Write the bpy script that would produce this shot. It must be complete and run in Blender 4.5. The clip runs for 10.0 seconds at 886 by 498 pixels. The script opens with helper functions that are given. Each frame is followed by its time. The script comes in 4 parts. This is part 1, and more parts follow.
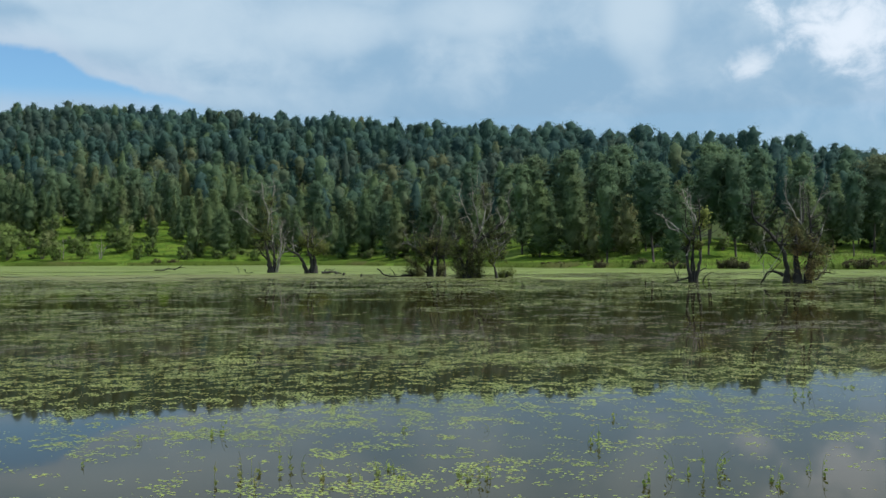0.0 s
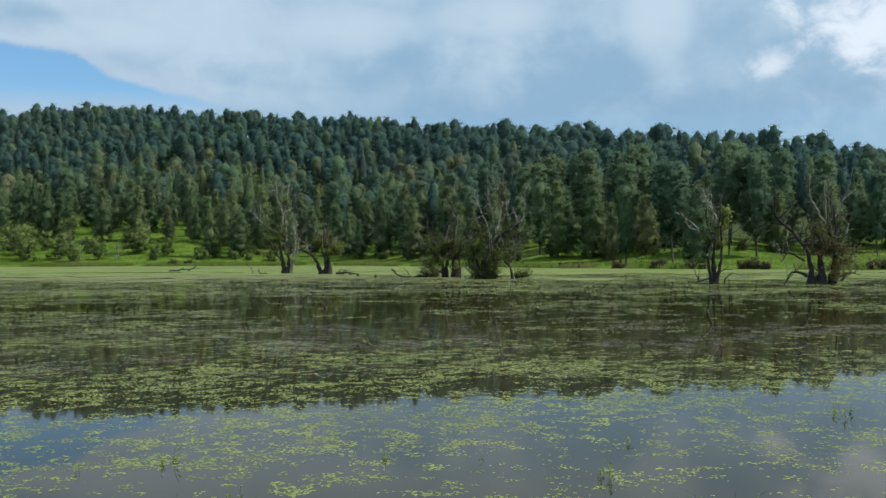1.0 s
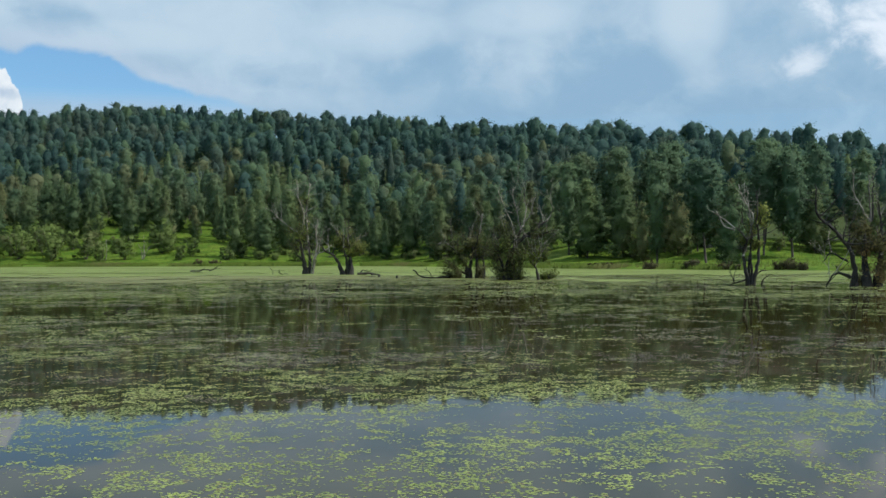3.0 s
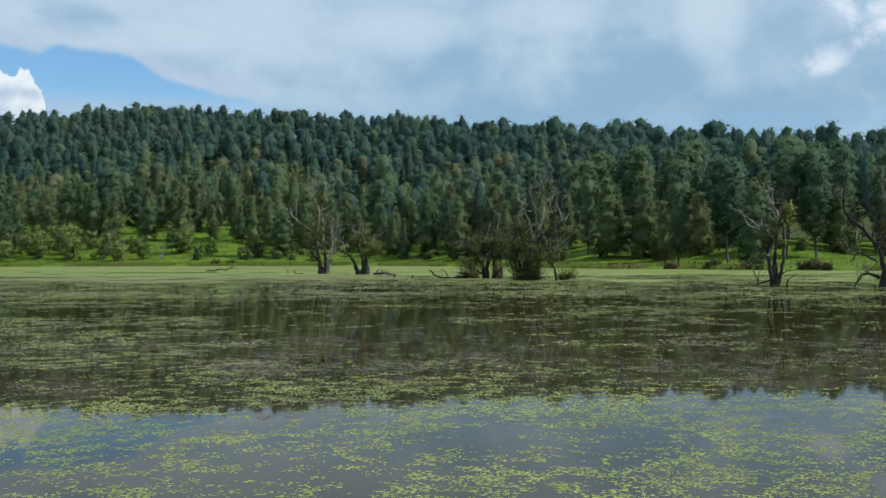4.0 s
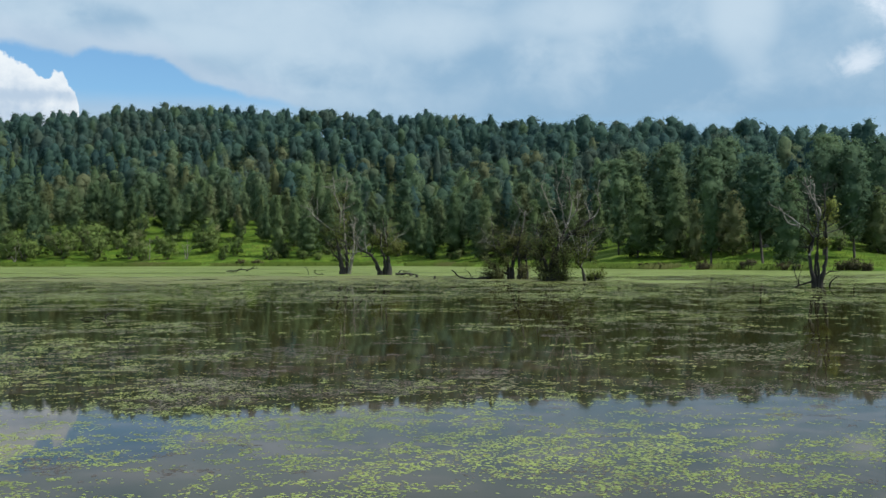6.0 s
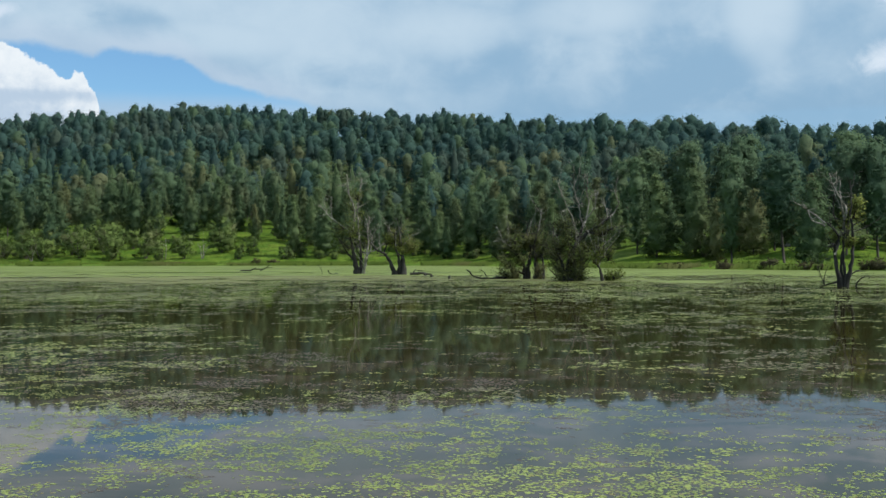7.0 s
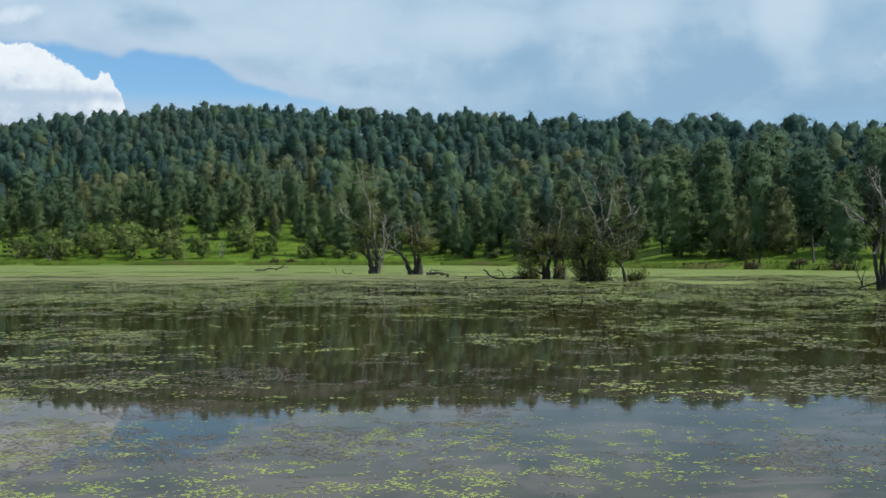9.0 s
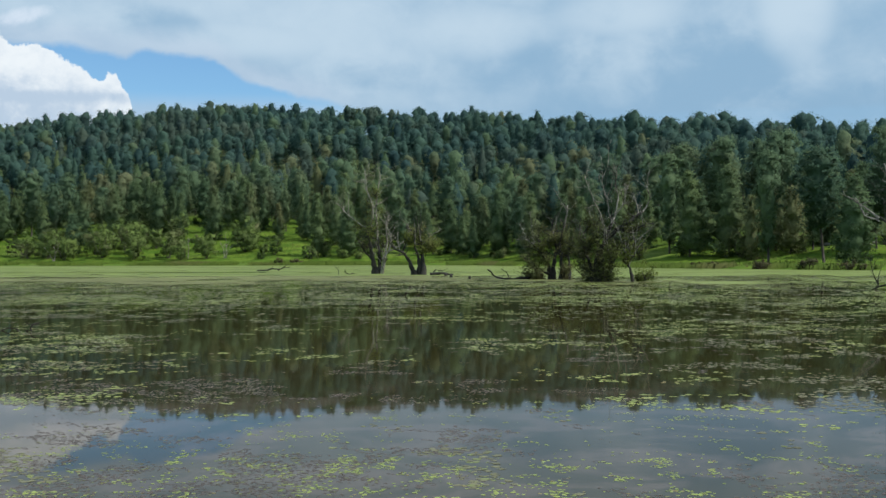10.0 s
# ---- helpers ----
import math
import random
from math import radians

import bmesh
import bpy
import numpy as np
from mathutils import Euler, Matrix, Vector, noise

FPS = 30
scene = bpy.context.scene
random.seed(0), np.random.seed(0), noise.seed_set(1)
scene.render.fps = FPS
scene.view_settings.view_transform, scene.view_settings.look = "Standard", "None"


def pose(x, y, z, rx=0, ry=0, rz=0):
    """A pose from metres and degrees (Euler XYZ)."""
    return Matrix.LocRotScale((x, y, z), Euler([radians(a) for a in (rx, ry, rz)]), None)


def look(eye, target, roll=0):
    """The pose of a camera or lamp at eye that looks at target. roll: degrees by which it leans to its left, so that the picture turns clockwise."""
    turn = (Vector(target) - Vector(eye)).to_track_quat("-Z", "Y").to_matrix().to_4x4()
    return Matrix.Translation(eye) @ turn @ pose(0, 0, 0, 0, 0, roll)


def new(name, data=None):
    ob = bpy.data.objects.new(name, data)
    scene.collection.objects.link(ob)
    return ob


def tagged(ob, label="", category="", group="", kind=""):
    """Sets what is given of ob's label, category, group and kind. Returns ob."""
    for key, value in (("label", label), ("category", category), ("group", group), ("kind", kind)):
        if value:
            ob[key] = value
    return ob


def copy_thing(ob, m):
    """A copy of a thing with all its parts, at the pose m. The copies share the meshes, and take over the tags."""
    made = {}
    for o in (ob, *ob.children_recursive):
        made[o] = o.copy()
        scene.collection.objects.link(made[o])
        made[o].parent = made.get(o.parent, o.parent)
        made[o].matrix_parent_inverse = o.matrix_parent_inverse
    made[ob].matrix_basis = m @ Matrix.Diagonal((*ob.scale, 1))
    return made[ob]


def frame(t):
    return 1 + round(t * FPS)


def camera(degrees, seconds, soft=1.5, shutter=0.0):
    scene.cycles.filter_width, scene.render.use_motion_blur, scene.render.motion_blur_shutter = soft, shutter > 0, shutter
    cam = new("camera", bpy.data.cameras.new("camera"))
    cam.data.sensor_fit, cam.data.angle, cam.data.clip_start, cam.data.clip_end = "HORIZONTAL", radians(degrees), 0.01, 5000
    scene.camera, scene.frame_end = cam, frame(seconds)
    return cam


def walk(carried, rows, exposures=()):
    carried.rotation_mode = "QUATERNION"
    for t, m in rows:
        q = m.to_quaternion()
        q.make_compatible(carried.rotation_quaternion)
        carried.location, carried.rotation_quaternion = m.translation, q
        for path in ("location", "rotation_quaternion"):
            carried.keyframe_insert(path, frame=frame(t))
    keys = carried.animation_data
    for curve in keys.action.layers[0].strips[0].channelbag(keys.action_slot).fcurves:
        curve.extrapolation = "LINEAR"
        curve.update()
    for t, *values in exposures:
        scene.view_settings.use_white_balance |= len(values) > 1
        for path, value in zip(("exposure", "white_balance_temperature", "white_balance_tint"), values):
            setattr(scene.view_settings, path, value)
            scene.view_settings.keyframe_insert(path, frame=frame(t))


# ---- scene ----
cam = camera(45.05, 10.0, soft=1.5)
PATH = [
    (0, pose(0.000, 0.000, 2.200, 90.330, 0.234, -0.001)),
    (0.5, pose(0.168, 0.899, 2.199, 90.335, 0.246, 0.527)),
    (1, pose(0.336, 1.812, 2.196, 90.351, 0.254, 0.995)),
    (1.5, pose(0.500, 2.739, 2.193, 90.353, 0.250, 1.434)),
    (2, pose(0.655, 3.677, 2.188, 90.350, 0.239, 1.819)),
    (2.5, pose(0.800, 4.623, 2.181, 90.361, 0.222, 2.255)),
    (3.8, pose(1.124, 7.113, 2.161, 90.395, 0.203, 3.405)),
    (4, pose(1.168, 7.498, 2.157, 90.370, 0.192, 3.688)),
    (4.5, pose(1.269, 8.462, 2.147, 90.364, 0.190, 4.169)),
    (5, pose(1.361, 9.427, 2.137, 90.367, 0.181, 4.696)),
    (5.5, pose(1.446, 10.390, 2.126, 90.361, 0.185, 5.172)),
    (5.7, pose(1.478, 10.775, 2.122, 90.379, 0.185, 5.186)),
    (6.8, pose(1.641, 12.887, 2.096, 90.386, 0.184, 6.044)),
    (7, pose(1.668, 13.269, 2.091, 90.371, 0.179, 6.264)),
    (7.5, pose(1.734, 14.225, 2.079, 90.367, 0.151, 6.604)),
    (8, pose(1.795, 15.179, 2.067, 90.360, 0.121, 6.919)),
    (8.5, pose(1.850, 16.134, 2.055, 90.364, 0.110, 7.231)),
    (9, pose(1.896, 17.091, 2.043, 90.363, 0.123, 7.524)),
    (9.5, pose(1.928, 18.053, 2.031, 90.360, 0.152, 7.771)),
    (10, pose(1.943, 19.023, 2.019, 90.366, 0.194, 7.886)),
]
walk(cam, PATH, [(0, 0.0, 6050, 8), (10, 0.0, 6050, 8)])

# ---- light and sky ----
SUN_AZ, SUN_EL = 92.0, 52.0          # degrees clockwise from +y, and above the horizon
world = bpy.data.worlds.new("sky_world")
scene.world = world
world.use_nodes = True


def nodes_of(tree):
    """Small helpers for writing node trees: node(kind, **settings) and math(op, a, b, c)."""
    N, L = tree.nodes, tree.links

    def node(kind, ins=(), **sets):
        n = N.new(kind)
        for k, v in sets.items():
            setattr(n, k, v)
        for k, v in dict(ins).items():
            if isinstance(v, bpy.types.NodeSocket):
                L.new(v, n.inputs[k])
            else:
                n.inputs[k].default_value = v
        return n

    def calc(op, a, b=0.0, c=0.0, clamp=False):
        n = node("ShaderNodeMath", {0: a, 1: b, 2: c}, operation=op, use_clamp=clamp)
        return n.outputs[0]

    def blend(f, a, b, kind="MIX"):
        n = node("ShaderNodeMix", {0: f, 6: a, 7: b}, data_type="RGBA", blend_type=kind)
        return n.outputs[2]

    def ramp(v, lo, hi, to_lo=0.0, to_hi=1.0):
        n = node("ShaderNodeMapRange", {0: v, 1: lo, 2: hi, 3: to_lo, 4: to_hi}, interpolation_type="SMOOTHSTEP")
        return n.outputs[0]

    return node, calc, blend, ramp, L


def build_sky():
    tree = world.node_tree
    tree.nodes.clear()
    node, calc, blend, ramp, L = nodes_of(tree)
    d = node("ShaderNodeTexCoord").outputs["Generated"]
    sep = node("ShaderNodeSeparateXYZ", {0: d})
    x, y, z = sep.outputs
    az = calc("MULTIPLY", calc("ARCTAN2", x, y), 57.2958)
    el = calc("MULTIPLY", calc("ARCSINE", z), 57.2958)

    def tex(scale, detail, rough, stretch, seed, warp=0.0):
        m = node("ShaderNodeMapping", {0: d, 1: (seed, seed * 1.7, seed * 0.6), 3: (1, 1, stretch)})
        return node("ShaderNodeTexNoise", {"Vector": m.outputs[0], "Scale": scale, "Detail": detail, "Roughness": rough,
                                           "Distortion": warp}).outputs[0]

    big = tex(4.2, 3, 0.5, 2.2, 3.1, 0.2)
    mid = tex(13.0, 5, 0.5, 1.5, 7.7, 0.3)
    fine = tex(26.0, 6, 0.6, 1.2, 1.3, 0.4)
    puff = tex(62.0, 3, 0.6, 1.0, 5.9, 0.2)
    wob = calc("SUBTRACT", mid, 0.5)
    wob2 = calc("SUBTRACT", fine, 0.5)

    sky = node("ShaderNodeTexSky", sky_type="NISHITA", sun_disc=False, sun_elevation=radians(SUN_EL),
               sun_rotation=radians(SUN_AZ), air_density=1.0, dust_density=0.4, ozone_density=2.0)
    clear = node("ShaderNodeVectorMath", {0: sky.outputs[0], 3: 0.125}, operation="SCALE").outputs[0]
    clear = blend(1.0, clear, (0.74, 0.94, 1.04, 1), "MULTIPLY")

    # cloud deck: grey-blue thin parts to white thick parts, with its larger swells (az, el, half widths, gain)
    tone = calc("ADD", calc("MULTIPLY", big, 0.55), calc("MULTIPLY", mid, 0.70))
    tone = calc("ADD", tone, calc("MULTIPLY", wob2, 0.34))
    tone = calc("ADD", tone, calc("MULTIPLY", calc("SUBTRACT", el, 11.0), 0.030))
    swells = ((-17.0, 12.2, 5.5, 1.9, 0.12), (-19.5, 11.2, 5.0, 0.8, 0.16), (-12.0, 9.6, 2.6, 1.1, -0.20), (-22.5, 11.9, 2.0, 0.9, -0.22),
              (-1.8, 10.2, 3.0, 1.0, -0.16), (-6.0, 11.8, 4.0, 1.2, 0.16), (1.5, 12.6, 3.0, 1.1, 0.26), (6.5, 9.6, 5.0, 2.1, -0.20),
              (10.4, 12.2, 1.8, 2.6, 0.34), (10.8, 9.2, 1.2, 1.2, 0.12), (-8.0, 8.0, 5.0, 0.8, 0.12), (14.5, 7.4, 5.0, 1.6, -0.08),
              (-28.5, 12.3, 3.0, 0.7, 0.08))
    for a0, e0, ra, re, gain in swells:
        q = calc("ADD", calc("POWER", calc("DIVIDE", calc("SUBTRACT", az, a0), ra), 2.0),
                 calc("POWER", calc("DIVIDE", calc("SUBTRACT", el, e0), re), 2.0))
        q = calc("ADD", q, calc("ADD", calc("MULTIPLY", wob, 2.2), calc("MULTIPLY", wob2, 1.2)))
        tone = calc("ADD", tone, ramp(q, 1.6, -0.2, 0.0, gain))
    deck = blend(ramp(tone, 0.32, 1.02), (0.300, 0.455, 0.600, 1), (0.565, 0.675, 0.755, 1))

    def profile(v, knots):
        """Height over v along straight runs between the knots."""
        total = knots[0][1]
        for (x0, y0), (x1, y1) in zip(knots, knots[1:]):
            step = node("ShaderNodeMapRange", {0: v, 1: x0, 2: x1, 3: 0.0, 4: y1 - y0}, interpolation_type="LINEAR")
            total = calc("ADD", total, step.outputs[0])
        return total

    # gap of clear sky low in the north-west, pale towards its foot
    top = profile(az, ((-40.0, 10.2), (-27.7, 10.45), (-25.4, 10.3), (-24.4, 10.05), (-23.4, 10.4), (-20.0, 10.1), (-18.3, 9.0), (-17.3, 8.7),
                       (-14.6, 8.05), (-11.0, 7.2)))
    top = calc("ADD", calc("ADD", top, 0.3), calc("ADD", calc("MULTIPLY", wob, 0.5), calc("MULTIPLY", wob2, 0.9)))
    under = calc("SUBTRACT", top, el)
    gap = ramp(under, -0.10, 0.34)
    gap = calc("MULTIPLY", gap, ramp(calc("ADD", el, calc("MULTIPLY", wob, 0.8)), 7.3, 8.7, 0.15, 1.0))
    west = ramp(az, -60.0, -50.0)
    gap = calc("MULTIPLY", gap, west)
    rim = calc("MULTIPLY", calc("MULTIPLY", ramp(under, -1.5, -0.15), ramp(az, -11.0, -16.0)), west)
    deck = blend(calc("MULTIPLY", rim, 0.35), deck, (0.60, 0.66, 0.75, 1))
    col = blend(calc("MULTIPLY", gap, 0.97), deck, clear)

    # white heaped cloud at the gap's western end
    crest = profile(az, ((-60.0, 12.0), (-31.0, 11.0), (-29.0, 10.6), (-27.9, 10.4), (-27.4, 9.95), (-26.4, 9.5), (-26.1, 9.15), (-25.6, 9.1),
                         (-25.3, 9.4), (-24.9, 9.3), (-24.7, 8.85), (-24.3, 8.5), (-24.1, 7.6), (-23.6, -8.0)))
    crest = calc("ADD", crest, calc("ADD", calc("MULTIPLY", wob2, 0.9), calc("MULTIPLY", calc("SUBTRACT", puff, 0.5), 1.3)))
    deep = calc("SUBTRACT", crest, el)
    heap = calc("MULTIPLY", ramp(deep, -0.02, 0.16), west)
    shade = calc("ADD", calc("MULTIPLY", deep, 0.14), calc("ADD", calc("MULTIPLY", fine, 0.75), calc("MULTIPLY", puff, 0.5)))
    shade = calc("ADD", shade, ramp(calc("ABSOLUTE", calc("SUBTRACT", el, calc("ADD", 8.1, calc("MULTIPLY", wob, 1.5)))), 0.5, 0.0, 0.0, 0.30))
    heapcol = blend(ramp(shade, 0.55, 1.25), (0.90, 0.91, 0.90, 1), (0.52, 0.61, 0.71, 1))
    col = blend(heap, col, heapcol)

    # bright heaps showing through the deck in the north-east and a small one high in the north-west
    for a0, e0, ra, re, lean, most, tint in ((20.0, 11.2, 2.8, 2.2, 0.25, 0.85, (0.88, 0.91, 0.95, 1)), (23.5, 12.4, 6.0, 3.4, 0.0, 0.9, (0.84, 0.88, 0.93, 1)),
                                             (16.1, 9.9, 1.15, 0.85, -0.2, 0.8, (0.82, 0.86, 0.90, 1)), (22.5, 8.6, 1.6, 1.8, 0.0, 0.35, (0.62, 0.71, 0.81, 1)),
                                             (21.0, 16.0, 7.0, 3.2, 0.0, 0.75, (0.86, 0.89, 0.93, 1)), (-29.2, 11.95, 1.3, 0.4, -0.3, 0.7, (0.80, 0.84, 0.90, 1))):
        u = calc("SUBTRACT", az, a0)
        v = calc("ADD", calc("SUBTRACT", el, e0), calc("MULTIPLY", u, lean))
        q = calc("ADD", calc("POWER", calc("DIVIDE", u, ra), 2.0), calc("POWER", calc("DIVIDE", v, re), 2.0))
        q = calc("SUBTRACT", q, calc("ADD", calc("MULTIPLY", wob2, 4.6), calc("MULTIPLY", wob, 2.0)))
        col = blend(ramp(q, 1.5, -0.7, 0.0, most), col, tint)
    bg = node("ShaderNodeBackground", {0: col, 1: 1.0})
    out = node("ShaderNodeOutputWorld", {0: bg.outputs[0]})


build_sky()
sun_data = bpy.data.lights.new("sun", "SUN")
sun_data.energy, sun_data.angle, sun_data.color = 4.9, radians(2.0), (1.0, 0.93, 0.82)
sun = new("sun", sun_data)
sun.matrix_world = look((0, 0, 60), (-math.sin(radians(SUN_AZ)) * math.cos(radians(SUN_EL)),
                                     -math.cos(radians(SUN_AZ)) * math.cos(radians(SUN_EL)),
                                     60 - math.sin(radians(SUN_EL))))


# ---- materials ----
def material(name, build):
    m = bpy.data.materials.new(name)
    m.use_nodes = True
    m.node_tree.nodes.clear()
    node, calc, blend, ramp, L = nodes_of(m.node_tree)
    out = node("ShaderNodeOutputMaterial")
    L.new(build(node, calc, blend, ramp), out.inputs[0])
    return m


def surface(node, color, rough, bump=None, **more):
    ins = {"Base Color": color, "Roughness": rough}
    ins.update({k.replace("_", " "): v for k, v in more.items()})
    p = node("ShaderNodeBsdfPrincipled", ins)
    if bump is not None:
        b = node("ShaderNodeBump", {"Height": bump[0], "Distance": bump[1], "Strength": bump[2]})
        p.id_data.links.new(b.outputs[0], p.inputs["Normal"])
    return p.outputs[0]


def at_object(node, scale, detail=3, rough=0.55, stretch=(1, 1, 1), warp=0.0):
    m = node("ShaderNodeMapping", {0: node("ShaderNodeTexCoord").outputs["Object"], 3: stretch})
    return node("ShaderNodeTexNoise", {"Vector": m.outputs[0], "Scale": scale, "Detail": detail, "Roughness": rough,
                                       "Distortion": warp}).outputs[0]


def leaf_material(name, dark, light, warm=None, patch=0.08, see=0.25, needles=0.0):
    """Leaves: two greens mixed leaf by leaf and tree by tree, partly letting light through."""
    def build(node, calc, blend, ramp):
        isl = node("ShaderNodeNewGeometry").outputs["Random Per Island"]
        geo = node("ShaderNodeNewGeometry").outputs["Position"]
        tree_noise = node("ShaderNodeTexNoise", {"Vector": geo, "Scale": patch, "Detail": 2.0}).outputs[0]
        tint = node("ShaderNodeAttribute", attribute_name="tint").outputs["Fac"]
        own = calc("FRACT", calc("ADD", tint, node("ShaderNodeObjectInfo").outputs["Random"]))
        f = calc("ADD", calc("MULTIPLY", isl, 0.06), calc("MULTIPLY", own, 0.64))
        f = calc("ADD", f, ramp(tree_noise, 0.36, 0.66, 0.0, 0.3))
        c = blend(f, (*dark, 1), (*light, 1))
        if warm:
            other = node("ShaderNodeTexNoise", {"Vector": geo, "Scale": patch * 0.7, "Detail": 1.0, "W": 3.0},
                         noise_dimensions="4D").outputs[0]
            c = blend(ramp(other, 0.50, 0.72, 0.0, 0.8), c, (*warm, 1))
        bump = None
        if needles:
            # tufts of needles, with shade painted dark into the gaps between them
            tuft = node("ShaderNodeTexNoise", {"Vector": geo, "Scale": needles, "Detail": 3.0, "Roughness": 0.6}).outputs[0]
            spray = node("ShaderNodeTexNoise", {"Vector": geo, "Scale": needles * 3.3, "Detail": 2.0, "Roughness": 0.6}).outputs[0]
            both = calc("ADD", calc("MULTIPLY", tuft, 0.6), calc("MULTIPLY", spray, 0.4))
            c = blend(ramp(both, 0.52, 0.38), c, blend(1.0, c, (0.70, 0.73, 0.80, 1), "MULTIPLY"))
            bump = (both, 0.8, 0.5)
        p = surface(node, c, 0.8, bump, Specular_IOR_Level=0.12)
        t = node("ShaderNodeBsdfTranslucent", {0: c})
        return node("ShaderNodeMixShader", {0: see, 1: p, 2: t.outputs[0]}).outputs[0]
    return material(name, build)


def bark_material(name, dark, light, scale=6.0):
    def build(node, calc, blend, ramp):
        n = at_object(node, scale, 6, 0.65, (1, 1, 0.25))
        big = at_object(node, 0.9, 2)
        f = calc("ADD", calc("MULTIPLY", n, 0.8), calc("MULTIPLY", big, 0.5))
        return surface(node, blend(ramp(f, 0.45, 0.85), (*dark, 1), (*light, 1)), 0.9, (n, 0.04, 0.8))
    return material(name, build)


def water_build(node, calc, blend, ramp):
    ripple = at_object(node, 0.55, 3, 0.5, (0.6, 1, 1))
    fine = at_object(node, 5.0, 2, 0.5, (0.7, 1, 1))
    murk = at_object(node, 0.12, 3)
    h = calc("ADD", calc("MULTIPLY", ripple, 0.02), calc("MULTIPLY", fine, 0.0012))
    c = blend(ramp(murk, 0.35, 0.65), (0.022, 0.0195, 0.0058, 1), (0.029, 0.026, 0.0080, 1))
    place = node("ShaderNodeSeparateXYZ", {0: node("ShaderNodeNewGeometry").outputs["Position"]}).outputs[1]
    weed = at_object(node, 0.8, 9, 0.72, (0.75, 1, 1), 0.8)
    zone = calc("MULTIPLY", ramp(place, 18.0, 24.0), ramp(place, 40.0, 31.0))
    c = blend(calc("MULTIPLY", zone, ramp(weed, 0.46, 0.60, 0.0, 0.85)), c, (0.066, 0.051, 0.036, 1))
    return surface(node, c, 0.03, (h, 1.0, 0.07), IOR=1.14)


def ground_build(node, calc, blend, ramp):
    broad = at_object(node, 0.035, 4, 0.6)
    mid = at_object(node, 0.3, 5, 0.65, (1, 1, 1))
    fine = at_object(node, 2.5, 4, 0.7)
    c = blend(ramp(mid, 0.35, 0.68), (0.048, 0.090, 0.009, 1), (0.124, 0.174, 0.020, 1))
    c = blend(ramp(broad, 0.56, 0.70, 0.0, 0.7), c, (0.135, 0.148, 0.05, 1))
    c = blend(ramp(fine, 0.3, 0.7, 0.0, 0.45), c, (0.05, 0.11, 0.014, 1))
    # ground turns a darker green behind the treeline
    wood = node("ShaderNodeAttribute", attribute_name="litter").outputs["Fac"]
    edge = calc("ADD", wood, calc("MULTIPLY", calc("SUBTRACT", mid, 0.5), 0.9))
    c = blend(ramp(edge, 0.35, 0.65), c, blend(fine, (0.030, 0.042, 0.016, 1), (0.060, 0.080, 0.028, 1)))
    return surface(node, c, 0.9, (mid, 0.6, 0.8), Specular_IOR_Level=0.05)


def mat_build(node, calc, blend, ramp):
    band = at_object(node, 0.05, 4, 0.6, (0.45, 1.3, 1))
    streak = at_object(node, 0.16, 4, 0.65, (0.22, 1.0, 1))
    mid = at_object(node, 0.7, 5, 0.7, (0.35, 1.0, 1))
    fine = at_object(node, 14.0, 3, 0.7)
    c = blend(ramp(mid, 0.40, 0.62), (0.074, 0.104, 0.016, 1), (0.158, 0.196, 0.044, 1))
    c = blend(ramp(streak, 0.50, 0.62, 0.0, 0.8), c, (0.190, 0.228, 0.068, 1))
    c = blend(ramp(streak, 0.46, 0.36, 0.0, 0.8), c, (0.064, 0.076, 0.022, 1))
    pos = node("ShaderNodeSeparateXYZ", {0: node("ShaderNodeNewGeometry").outputs["Position"]}).outputs
    q = calc("ADD", calc("POWER", calc("DIVIDE", calc("ADD", pos[0], 40.0), 64.0), 2.0),
             calc("POWER", calc("DIVIDE", calc("SUBTRACT", pos[1], 96.0), 30.0), 2.0))
    q = calc("ADD", q, calc("MULTIPLY", calc("SUBTRACT", band, 0.5), 2.5))
    q = calc("ADD", q, calc("MULTIPLY", calc("SUBTRACT", streak, 0.5), 3.0))
    c = blend(ramp(q, 1.2, 0.4, 0.0, 0.7), c, blend(mid, (0.088, 0.078, 0.034, 1), (0.150, 0.136, 0.070, 1)))
    c = blend(ramp(fine, 0.35, 0.7, 0.0, 0.35), c, (0.10, 0.14, 0.03, 1))
    return surface(node, c, 0.7, (fine, 0.02, 0.6), Specular_IOR_Level=0.15)


def pad_material(name, dark, light, old, gloss=0.22):
    def build(node, calc, blend, ramp):
        isl = node("ShaderNodeNewGeometry").outputs["Random Per Island"]
        n = at_object(node, 0.35, 3, 0.6)
        f = calc("ADD", calc("MULTIPLY", isl, 0.6), ramp(n, 0.35, 0.65, 0.0, 0.4))
        c = blend(f, (*dark, 1), (*light, 1))
        c = blend(ramp(isl, 0.90, 0.94, 0.0, 0.85), c, (*old, 1))
        return surface(node, c, 0.5, Specular_IOR_Level=gloss)
    return material(name, build)


WATER = material("lake_water", water_build)
GROUND = material("meadow_grass", ground_build)
MAT = material("duckweed_mat", mat_build)
PADS = pad_material("floating_leaf", (0.114, 0.155, 0.034), (0.285, 0.334, 0.078), (0.16, 0.12, 0.055))
WEED = pad_material("brown_weed", (0.044, 0.033, 0.026), (0.086, 0.066, 0.052), (0.13, 0.15, 0.045), 0.25)
# far hillside pines: distance haze is mixed into the needle colour as blue
HAZY_PINE = leaf_material("pine_needles", (0.046, 0.096, 0.096), (0.096, 0.170, 0.120), (0.108, 0.144, 0.106), 0.035, 0.5, 1.1)
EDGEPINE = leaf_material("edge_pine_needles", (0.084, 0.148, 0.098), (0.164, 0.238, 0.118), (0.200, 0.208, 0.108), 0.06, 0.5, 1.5)
